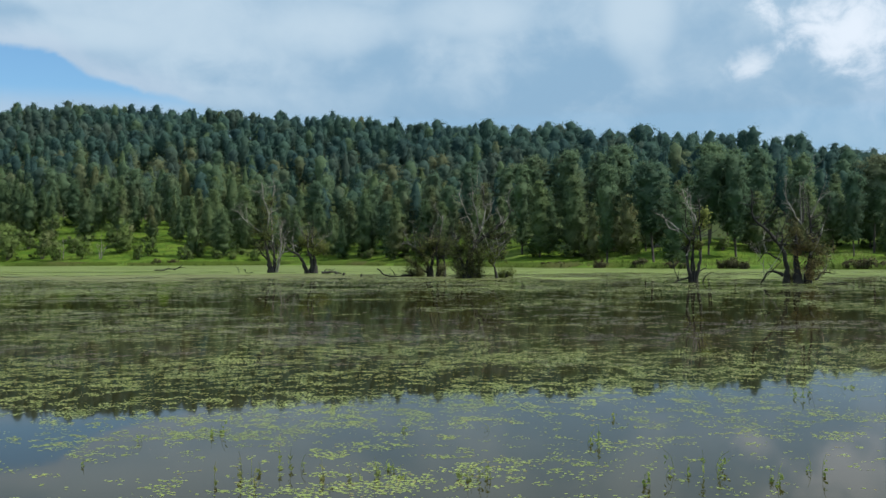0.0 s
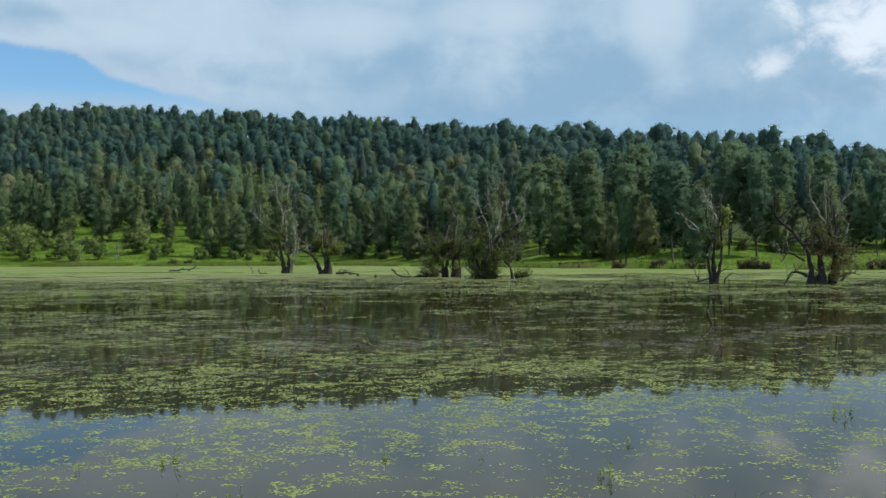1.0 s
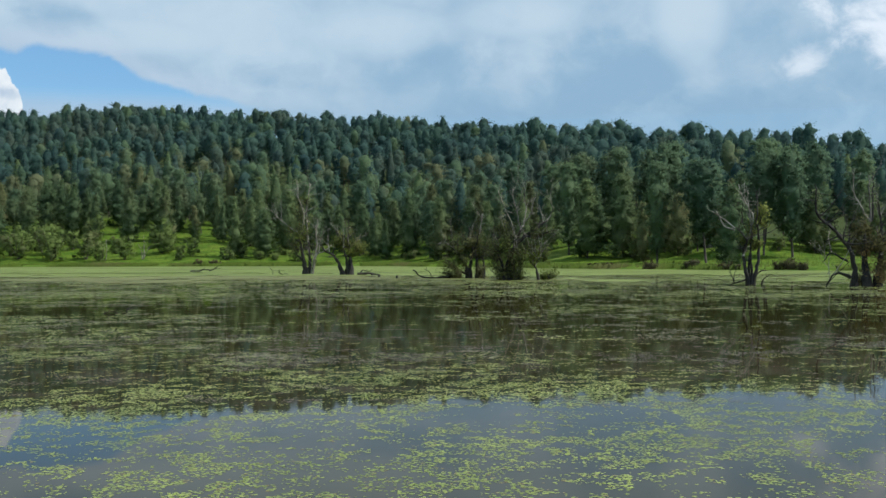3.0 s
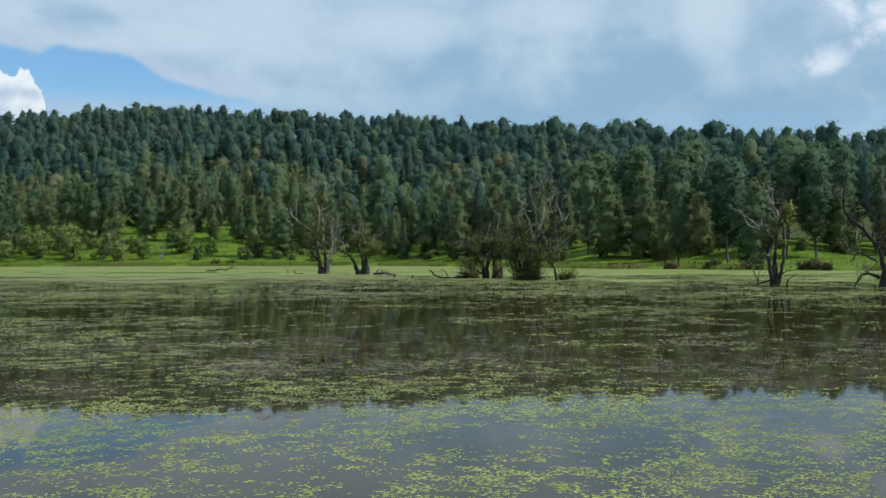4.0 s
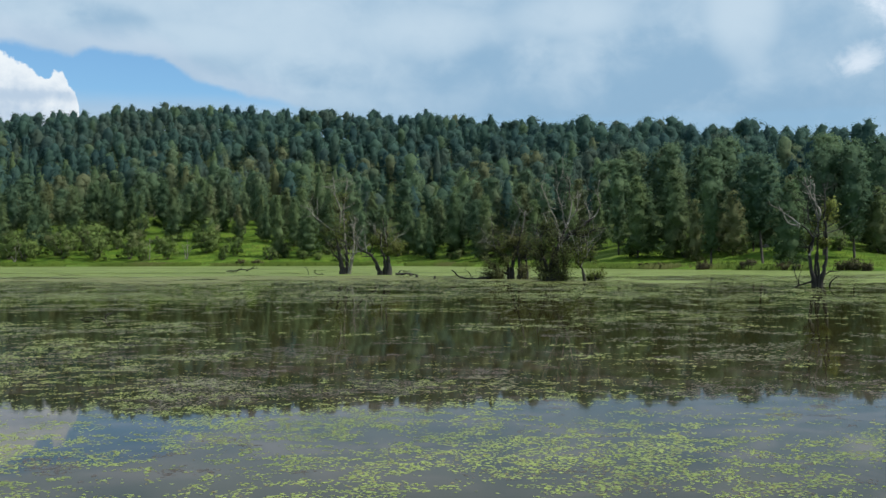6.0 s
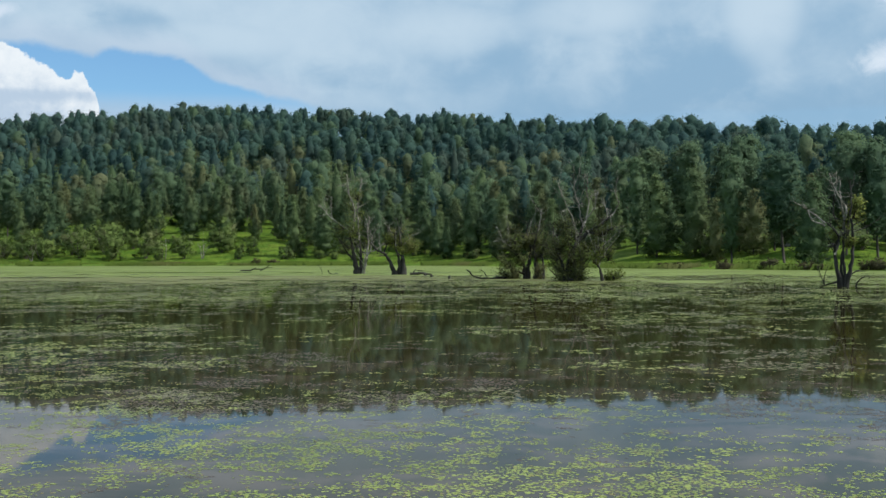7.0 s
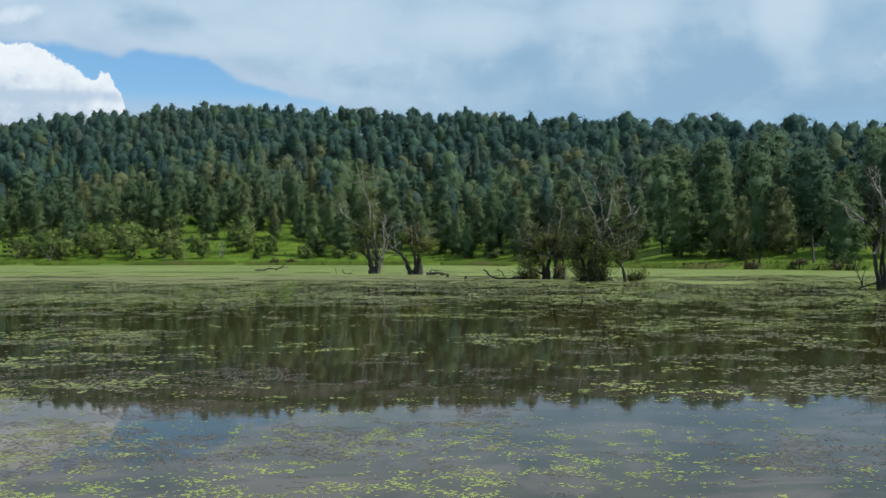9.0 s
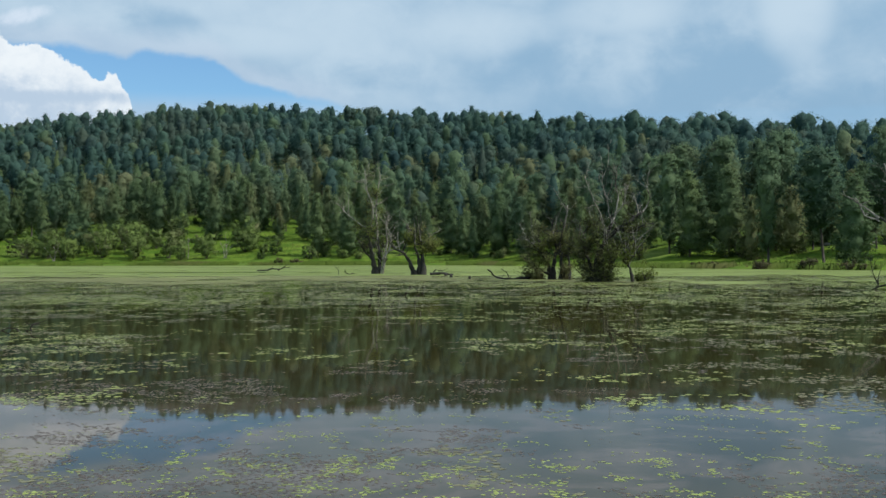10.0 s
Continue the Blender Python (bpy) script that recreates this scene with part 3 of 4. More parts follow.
def clump(geo, c, r, flat, rng, fine, lift):
    """The dense heart of a clump of foliage: a small lumpy body under the sprays."""
    v, f = BLOBS[fine]
    a = rng.uniform(0, 6.283)
    turn = np.array([[math.cos(a), -math.sin(a), 0], [math.sin(a), math.cos(a), 0], [0, 0, 1]])
    d = v @ turn.T
    p = c + d * r * np.array([1, 1, flat]) * rng.uniform(0.55, 1.3, (len(v), 1))
    n = 0.28 * d + lift(p) + rng.normal(0, 0.10, d.shape)
    geo.add(p, f, n / (np.linalg.norm(n, axis=1)[:, None] + 1e-9))


def sprays(geo, centres, size, rng, outward, loose=0.75):
    """Needle sprays: small pointed triangles that face mostly outward."""
    n = len(centres)
    nor = outward + loose * rng.normal(size=(n, 3))
    nor /= np.linalg.norm(nor, axis=1)[:, None] + 1e-9
    t = np.cross(nor, rng.normal(size=(n, 3)))
    t /= np.linalg.norm(t, axis=1)[:, None] + 1e-9
    b = np.cross(nor, t)
    s = size * rng.uniform(0.6, 1.4, (n, 1))
    w = s * rng.uniform(0.6, 0.95, (n, 1))
    v = np.stack([centres - t * s - b * w, centres + t * s + nor * s * rng.uniform(-0.3, 0.3, (n, 1)), centres - t * s * 0.7 + b * w], 1)
    v = v[:, [0, 1, 2]].reshape(-1, 3)
    soft = outward / (np.linalg.norm(outward, axis=1)[:, None] + 1e-9) + 0.16 * rng.normal(size=(n, 3))
    soft /= np.linalg.norm(soft, axis=1)[:, None] + 1e-9
    geo.add(v, np.arange(3 * n).reshape(n, 3), np.repeat(soft, 3, 0))


def crown_body(rng, spine, knots, widths, spread, z0, z1, rings, sides, rough):
    """A lumpy, layered crown as a grid of points round the trunk, with its normals."""
    q = np.linspace(0, 1, rings)[:, None]
    a = np.linspace(0, 2 * np.pi, sides, endpoint=False)[None]
    lump = np.zeros((rings, sides))
    for i in range(9):
        m, w = int(rng.integers(1, 6)), rng.uniform(0.5, 5.0)
        lump += rng.uniform(0.5, 1.0) / (1 + 0.25 * m) * np.cos(m * a + 6.283 * w * q + rng.uniform(0, 6.283))
    tiers = rng.uniform(3.0, 5.0)
    lump = rough * (0.36 * lump + 0.5 * np.cos(6.283 * tiers * q + np.cos(a + rng.uniform(0, 6.283)) + rng.uniform(0, 6.283)))
    r = spread * np.interp(q, knots, widths) * np.clip(1 + lump, 0.35, 1.6)
    r[0], r[-1] = r[0] * 0.5, r[-1] * 0.4
    z = z0 + (z1 - z0) * q + 0.25 * r * np.cos(a + rng.uniform(0, 6.283)) * rough
    p = np.stack([spine(z)[0] + r * np.cos(a), spine(z)[1] + r * np.sin(a), z + 0 * a], -1)
    da = np.roll(p, -1, 1) - np.roll(p, 1, 1)
    dq = np.gradient(p, axis=0)
    n = np.cross(da, dq)
    n /= np.linalg.norm(n, axis=2)[:, :, None] + 1e-9
    return p, n


def pine(seed, height, spread, puffs, tufts, size, crown_from=0.2, shape="round", fine=False):
    """A tree's trunk and limbs, and its crown: a layered heart of foliage and boughs of needle sprays round it."""
    rng = np.random.default_rng(seed)
    wood, crown = Geo(), Geo()
    lean = rng.normal(0, 0.02, 2) * height
    bow = rng.normal(0, 0.012, 2) * height
    t = np.linspace(0, 1, 7)
    line = np.stack([lean[0] * t + bow[0] * np.sin(3.1 * t), lean[1] * t + bow[1] * np.sin(3.1 * t), height * 0.96 * t,
                     0.010 * height * (1 - 0.85 * t) + 0.02], 1)
    tube(wood, line, 5)
    if shape == "round":
        knots = [0, 0.12, rng.uniform(0.4, 0.6), 0.8, 0.93, 1]
        widths = [0.35, rng.uniform(0.55, 0.85), 1.0, rng.uniform(0.8, 1.0), 0.7, 0.4]
    else:
        knots, widths = [0, 0.12, 0.35, 0.65, 0.88, 1], [0.5, 0.95, 1.0, rng.uniform(0.6, 0.8), 0.36, 0.10]

    def spine(z):
        return np.interp(z / height, t, line[:, 0]), np.interp(z / height, t, line[:, 1])

    z0, z1 = height * crown_from, height
    rings, sides = (18, 13) if fine else (9, 8)
    p, n = crown_body(rng, spine, knots, widths, spread * (0.44 if fine else 0.48), z0 + 0.04 * height, z1 * 0.93, rings, sides, 0.42)
    i, j = np.meshgrid(np.arange(rings - 1), np.arange(sides), indexing="ij")
    k = (j + 1) % sides
    quads = np.stack([i * sides + j, i * sides + k, (i + 1) * sides + k, (i + 1) * sides + j], -1).reshape(-1, 4)
    soft = n + (0, 0, 0.15)
    crown.add(p.reshape(-1, 3), quads, (soft / np.linalg.norm(soft, axis=2)[:, :, None]).reshape(-1, 3))
    # boughs: uneven tufts of needle sprays that hide the body
    heart = np.array([*spine(0.55 * height), z0 + 0.42 * (z1 - z0)])
    girth = np.array([spread, spread, 0.55 * (z1 - z0)])

    def lift(g):
        axis = (g - heart) / girth
        return 0.9 * axis / (np.linalg.norm(axis, axis=1)[:, None] + 1e-9) + (0, 0, 0.12)

    a = rng.uniform(0, 6.283)
    for m in range(puffs):
        head = m >= puffs - 2
        q = rng.uniform(0.90, 0.97) if head else 0.03 + 0.92 * ((m + rng.uniform(0.0, 1.0)) / puffs)
        a += 2.4 + rng.normal(0, 0.6)
        z = z0 + (z1 - z0) * q
        wide = spread * np.interp(q, knots, widths) * rng.uniform(0.72, 1.15)
        r = spread * rng.uniform(*(0.20, 0.38) if fine else (0.28, 0.46)) * (1.2 if head and shape == "round" else 1.0)
        way = np.array([math.cos(a), math.sin(a), 0.0])
        foot = np.array([*spine(z), z - 0.55 * r])
        c = foot + way * max(wide - 0.7 * r, 0.0) * (0.4 if head else rng.uniform(0.75, 1.05)) - (0, 0, 0.12 * wide if shape == "cone" else 0)
        clump(crown, c, (0.42 if fine else 0.48) * r, rng.uniform(0.42, 0.7), rng, fine, lift)
        count = int(tufts * (r / (0.35 * spread)) ** 1.5)
        d = rng.normal(size=(count, 3))
        d[:, 2] += 0.15
        d /= np.linalg.norm(d, axis=1)[:, None]
        at = c + d * r * np.clip(rng.normal(0.72, 0.28, (count, 1)), 0.15, 1.25) * np.array([1, 1, rng.uniform(0.55, 0.8)])
        at = at + way * (0.30 * r * rng.normal(0, 1, (count, 1)))
        at[:, 2] = np.maximum(at[:, 2], 0.15)
        sprays(crown, at, size, rng, 0.32 * d + lift(at), 0.9)
        if fine and m % 3 == 0:
            tube(wood, [[*(foot - (0, 0, 0.3 * r)), 0.07], [*(0.5 * (foot + c)), 0.045], [*c, 0.02]], 4)
    return wood, crown


def far_variants():
    out = []
    for i in range(14):
        out.append(pine(100 + i, 14.0, 2.6 + 0.35 * (i % 4), 17, 28, 0.17, (0.16, 0.30, 0.42, 0.24)[i % 4]))
    for i in range(7):
        out.append(pine(140 + i, 13.2, 2.6 + 0.16 * i, 18, 26, 0.17, 0.06, "cone"))
    return [(w.arrays(), c.arrays(), c.normals()) for w, c in out]


def plant_far_wood():
    rng = np.random.default_rng(5)
    variants = far_variants()
    V, F, T, I, J, S, C, base = [], [], [], [], [], [], [], 0
    step, placed = 7.3, []
    for y in np.arange(270, 640, step * 0.9):
        x = -0.63 * y + rng.uniform(0, step)
        while x < 0.47 * y:
            gx, gy = x + rng.uniform(-3.2, 3.2), y + rng.uniform(-3.2, 3.2)
            s = gy - foot_y(gx) - treeline(gx)
            if 30 < s and gy < ridge_y(gx) + 30 and rng.random() < 0.93:
                placed.append((gx, gy, s))
            x += step
    for gx, gy, s in placed:
        k = rng.integers(14, 21) if rng.random() < np.interp(s, [30, 70, 130], [0.5, 0.3, 0.08]) else rng.integers(0, 14)
        (wv, wf, _), (cv, cf, ct), cn = variants[k]
        a, sc = rng.uniform(0, 6.283), float(np.clip(rng.normal(0.94, 0.17), 0.55, 1.34))
        wide = sc ** 0.6 * rng.uniform(0.92, 1.32)
        rot = np.array([[math.cos(a) * wide, -math.sin(a) * wide, 0], [math.sin(a) * wide, math.cos(a) * wide, 0], [0, 0, sc]])
        off = np.array([gx, gy, float(land_z(gx, gy)) - 0.3])
        v = np.concatenate([wv, cv]) @ rot.T + off
        V.append(v)
        F.append(np.concatenate([wf, cf + len(wv)]) + base)
        T.append(ct + len(wv) + base)
        # olive needles give way with depth to the ones coloured for haze
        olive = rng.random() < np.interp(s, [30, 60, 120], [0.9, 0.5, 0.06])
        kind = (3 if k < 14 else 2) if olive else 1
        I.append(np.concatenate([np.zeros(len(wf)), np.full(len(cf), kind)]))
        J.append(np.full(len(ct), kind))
        turn = np.array([[math.cos(a), -math.sin(a), 0], [math.sin(a), math.cos(a), 0], [0, 0, 1]])
        S.append(np.concatenate([np.zeros((len(wv), 3)), cn @ turn.T]))
        C.append(np.full(len(v), rng.random()))
        base += len(v)
    me = mesh_of("pine_wood", np.concatenate(V), [np.concatenate(F), np.concatenate(T)], [PINEBARK, HAZY_PINE, CONE, EDGEPINE], np.concatenate(I + J),
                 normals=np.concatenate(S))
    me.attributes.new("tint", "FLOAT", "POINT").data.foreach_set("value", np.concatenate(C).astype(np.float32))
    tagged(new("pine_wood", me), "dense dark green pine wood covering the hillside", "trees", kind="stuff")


plant_far_wood()


def tree_thing(name, wood, crown, bark, leaf, label, group, category="tree"):
    root = new(name)
    tagged(root, label, category, group)
    part("trunk", wood.mesh("trunk", bark, True), root)
    part("crown", crown.mesh("crown", leaf), root)
    return root


def plant_near_trees():
    rng = np.random.default_rng(21)
    pines = [tree_thing("pine_tree", *pine(200 + i, 18.5, 2.9 + 0.45 * (i % 3), 54, 112, 0.165, (0.12, 0.2, 0.32)[i % 3], "round", True), PINEBARK, EDGEPINE,
                        "tall dark green pine with a bare lower trunk on the hillside", "pines at the wood's edge") for i in range(8)]
    cones = [tree_thing("cypress_tree", *pine(240 + i, 15.5, 2.8 + 0.22 * i, 56, 106, 0.16, 0.06, "cone", True), PINEBARK, CONE,
                        "olive green cypress with a dense tapering crown behind the bank", "cypresses at the wood's edge") for i in range(7)]
    used = set()
    y = 184.0
    spots = []
    while y < 375:
        x = -0.66 * y + rng.uniform(0, 6)
        while x < 0.50 * y:
            gx, gy = x + rng.uniform(-2.2, 2.2), y + rng.uniform(-2.2, 2.2)
            s = gy - foot_y(gx) - treeline(gx)
            if 0 < s <= 31 and rng.random() < np.interp(gx, [-90, -50, -30, 0, 15], [0.6, 0.70, 0.9, 0.85, 0.66]) + 0.012 * s:
                spots.append((gx, gy, s))
            elif -26 < s <= 0 and rng.random() < np.interp(gx, [-90, -70, -30, 8, 20, 60], [0.10, 0.30, 0.34, 0.3, 0.10, 0.09]) and gy - foot_y(gx) > (2 if gx < 8 else -16):
                spots.append((gx, gy, s))
            x += 7.2
        y += 6.4
    for gx, gy, s in spots:
        conic = rng.random() < (0.7 if gx < 10 else 0.55)
        pool = cones if conic else pines
        k = int(rng.integers(0, len(pool)))
        sc = rng.uniform(0.62, 1.10) * (1.0 if gx < 10 else 1.1)
        m = Matrix.LocRotScale((gx, gy, float(land_z(gx, gy)) - 0.2), Euler((0, 0, rng.uniform(0, 6.28))),
                               None)
        src = pool[k]
        if src.name not in used:
            used.add(src.name)
            src.matrix_basis = m
            ob = src
        else:
            ob = copy_thing(src, m)
        ob.scale = (sc * rng.uniform(0.84, 1.1), sc * rng.uniform(0.84, 1.1), sc)


plant_near_trees()


# ---- drowned trees in the lake ----
def limb_line(points, r0, r1, rng, sway=0.35):
    """A limb from (x, z) points in metres; its depth wanders at random."""
    p = np.asarray(points, float)
    n = len(p)
    reach = np.concatenate([[0], np.cumsum(np.linalg.norm(np.diff(p, axis=0), axis=1))])
    drift = rng.normal(0, sway) * reach * 0.5
    y = drift + rng.normal(0, 0.12, n) * (reach > 0)
    r = r0 + (r1 - r0) * (reach / reach[-1]) ** 0.8
    line = smooth_line(np.stack([p[:, 0], y, p[:, 1], r], 1), 0.22)
    walk_off = np.cumsum(rng.normal(0, 0.035, (len(line), 3)), axis=0)
    line[:, :3] += walk_off - np.linspace(0, 1, len(line))[:, None] * walk_off[-1] * 0.8 - walk_off[0]
    line[:, 3] *= 0.84 * (1 + 0.12 * np.sin(np.arange(len(line)) * 1.7 + rng.uniform(0, 6)))
    return line


def twigs(geo, line, count, length, rng, start=0.35, depth=1, up=0.5):
    """Side twigs along a limb, with finer ones on them."""
    n = len(line)
    for _ in range(count):
        i = int(n * rng.uniform(start, 1.0)) if n > 1 else 0
        i = min(i, n - 1)
        p, r = line[i, :3], min(line[i, 3] * 0.55, 0.07)
        d = rng.normal(size=3) * np.array([1, 1, 0.6]) + np.array([0, 0, up])
        d /= np.linalg.norm(d)
        L = length * rng.uniform(0.45, 1.25)
        bend = rng.normal(size=3) * 0.28 * L
        pts = [[*p, r], [*(p + d * L * 0.5 + bend * 0.4), r * 0.65], [*(p + d * L + bend + (0, 0, 0.12 * L)), 0.010]]
        t = smooth_line(pts, max(0.2, L * 0.2))
        tube(geo, t, 4)
        if depth > 0:
            twigs(geo, t, 3, L * 0.55, rng, 0.3, depth - 1, up)


def leafy(geo, wood, blobs, size, rng, density):
    """Sprays of leaves and the thin shoots that carry them, in clumps (x, z, radius)."""
    for bx, bz, br in blobs:
        by = rng.normal(0, 0.5 * br)
        c = np.array([bx, by, bz])
        for _ in range(int(6 + 9 * br)):
            d = rng.normal(size=3)
            d /= np.linalg.norm(d)
            tip = c + d * br * rng.uniform(0.5, 1.15) * np.array([1, 1, 0.95])
            tip[2] = max(tip[2], 0.1)
            foot = c * np.array([0.7, 0.7, 1]) + np.array([0, 0, -br * rng.uniform(0.4, 0.9)])
            foot[2] = max(foot[2], 0.0)
            shoot = smooth_line([[*foot, 0.028], [*(0.5 * (foot + tip) + rng.normal(0, 0.12, 3)), 0.018], [*tip, 0.006]], 0.4)
            tube(wood, shoot, 3 if br < 0.6 else 4)
            m = int(1.75 * density * br * rng.uniform(0.2, 1.6))
            k = rng.integers(len(shoot) // 3, len(shoot), m)
            p = shoot[k, :3] + rng.normal(0, 0.17 * (0.6 + br * 0.4), (m, 3))
            p[:, 2] = np.maximum(p[:, 2], 0.06)
            leaves(geo, p, size, rng, 0.6, (p - c) / br + (0, 0, 0.35), 0.42)


def drowned_tree(name, place, grown, limbs, blobs, seed, label, size=0.10, density=26, twig=7, leaf=None, category="tree", whips=14):
    """limbs: rows of (r0, r1, pale, points); blobs: leaf clumps (x, z, radius)."""
    rng = np.random.default_rng(seed)
    root = new(name)
    root.location, root.scale = place, (grown, grown, grown)
    tagged(root, label, category, "trees standing in the lake")
    lines = []
    for r0, r1, pale, pts in limbs:
        g = Geo()
        line = limb_line(pts, r0 * (0.80 if pale else 1.0), r1 + (0.012 if pale else 0.0), rng)
        lines.append(line)
        if pts[0][1] <= 0.01:
            line[0, 2] = -0.5
            flare = np.exp(-np.maximum(line[:, 2], 0) / 0.5)
            line[:, 3] *= 1 + 0.55 * flare
        tube(g, line, 8 if r0 > 0.12 else 6, rng, 0.12)
        L = float(np.linalg.norm(line[-1, :3] - line[0, :3]))
        limb = part("limb", g.mesh("limb", DEADWOOD if pale else BARK, True), root, "bare bleached limb" if pale else "")
        fine = Geo()
        twigs(fine, line, int(twig * max(1, L / 3)), 0.34 * L ** 0.7, rng, 0.4, 1)
        tagged(part("twig_growth", fine.mesh("twig_growth", DEADWOOD if pale else BARK, True), limb), kind="stuff")
    for i in range(whips):
        base_line = lines[int(rng.integers(0, len(lines)))]
        j = int(len(base_line) * rng.uniform(0.45, 0.95))
        p, r = base_line[j, :3], min(0.05, base_line[j, 3] * 0.6)
        L = rng.uniform(1.2, 3.0)
        d = np.array([rng.normal(0, 0.35), rng.normal(0, 0.35), 1.0])
        mid = p + d * L * 0.5 + rng.normal(0, 0.12, 3)
        g = Geo()
        line = smooth_line([[*p, r], [*mid, r * 0.7], [*(p + d * L + rng.normal(0, 0.25, 3)), 0.012]], 0.3)
        tube(g, line, 5)
        fine = Geo()
        twigs(fine, line, 5, 0.7, rng, 0.25, 0)
        wood = DEADWOOD if rng.random() < 0.6 else BARK
        bough = part("bough", g.mesh("bough", wood, True), root)
        tagged(part("twig_growth", fine.mesh("twig_growth", wood, True), bough), kind="stuff")
    if blobs:
        shoots, crown = Geo(), Geo()
        leafy(crown, shoots, blobs, size, rng, density)
        tagged(part("twig_growth", shoots.mesh("twig_growth", BARK, True), root), kind="stuff")
        tagged(part("foliage", crown.mesh("foliage", leaf or WILLOW), root, "sparse olive green leaves"), kind="stuff")
    return root


drowned_tree("half_dead_willow", (-21.8, 137.2, 0), 1.02, [
    (0.42, 0.05, False, [(-0.2, 0), (-0.5, 1.6), (-0.75, 3.5), (-0.8, 5.4)]),
    (0.20, 0.03, True, [(-0.8, 5.2), (-0.7, 7.2), (-1.1, 9.0), (-1.1, 11.3)]),
    (0.30, 0.12, False, [(0.1, 0), (0.1, 1.5), (-0.1, 4.0)]),
    (0.15, 0.03, True, [(-0.1, 3.9), (-0.2, 7.0), (-0.1, 11.0)]),
    (0.26, 0.15, True, [(0.4, 0), (0.7, 1.2), (0.8, 2.0)]),
    (0.17, 0.04, True, [(0.8, 1.9), (0.85, 3.4), (0.75, 5.3), (0.9, 6.6)]),
    (0.14, 0.03, True, [(0.8, 2.0), (1.3, 3.0), (1.9, 5.2)]),
    (0.14, 0.03, True, [(0.9, 2.3), (2.0, 2.8), (2.9, 3.6)]),
    (0.16, 0.03, False, [(-0.5, 1.4), (-1.5, 2.6), (-2.4, 4.2)]),
    (0.13, 0.03, True, [(-0.9, 4.8), (-1.7, 5.3), (-3.3, 6.6), (-4.4, 7.9)])],
    [(-0.4, 5.6, 2.0), (-1.7, 3.6, 1.2), (0.5, 3.6, 1.0), (-0.8, 7.8, 1.5), (-0.2, 9.3, 1.0), (-2.6, 5.6, 0.8)], 41,
    "half-dead willow with bleached bare limbs standing in duckweed", density=10, whips=20)

drowned_tree("half_dead_willow", (-15.9, 131.2, 0), 1.0, [
    (0.40, 0.08, False, [(0.15, 0), (0.1, 1.5), (-0.1, 3.0), (-0.3, 4.4)]),
    (0.26, 0.06, False, [(-0.25, 0), (-0.3, 1.8), (-0.6, 3.2), (-0.7, 4.6)]),
    (0.32, 0.06, False, [(-0.7, 0), (-1.3, 1.3), (-2.0, 2.4), (-2.9, 2.9), (-3.3, 3.6)]),
    (0.12, 0.03, False, [(-2.0, 2.4), (-1.8, 3.2), (-1.3, 4.0)]),
    (0.10, 0.02, True, [(-0.1, 3.0), (1.0, 4.2), (2.1, 4.9)])],
    [(-0.5, 4.3, 1.5), (0.9, 3.5, 1.3), (1.6, 3.0, 0.9), (-1.3, 4.2, 1.0)], 42,
    "stooping willow with a leaning second trunk standing in duckweed", density=24)

drowned_tree("half_dead_willow", (-1.1, 109.4, 0), 0.98, [
    (0.24, 0.05, False, [(-0.3, 0), (-0.5, 1.2), (-1.0, 2.4), (-1.3, 3.9)]),
    (0.26, 0.04, False, [(-0.1, 0), (-0.15, 1.2), (0.0, 2.6), (-0.3, 4.2), (0.1, 5.6)]),
    (0.27, 0.04, False, [(0.75, 0), (0.6, 1.4), (0.5, 2.8), (0.9, 4.6)]),
    (0.20, 0.04, False, [(1.2, 0), (1.35, 1.3), (1.3, 2.6), (1.8, 4.2)]),
    (0.11, 0.03, True, [(0.8, 4.4), (1.0, 5.4), (1.1, 6.4)]),
    (0.09, 0.02, True, [(-1.0, 2.5), (-2.2, 3.2), (-3.3, 3.4)]),
    (0.08, 0.02, False, [(-0.7, 1.7), (-1.9, 2.6), (-2.9, 2.8)]),
    (0.18, 0.05, False, [(-0.3, 0.4), (-0.9, 0.65), (-1.2, 0.0)])],
    [(-1.9, 0.9, 1.2), (-1.0, 2.2, 1.1), (0.9, 2.8, 1.1), (-1.6, 3.2, 1.2), (-0.6, 3.9, 1.4), (0.85, 1.2, 0.8), (0.8, 3.9, 1.3), (1.7, 3.4, 1.0), (-2.6, 0.7, 0.9), (-1.5, 0.6, 1.0), (1.2, 0.7, 0.9), (-2.4, 1.6, 0.8)], 43,
    "leafy many-stemmed willow with dark trunks standing in water", density=25, size=0.085, whips=10, leaf=DARKWILLOW)

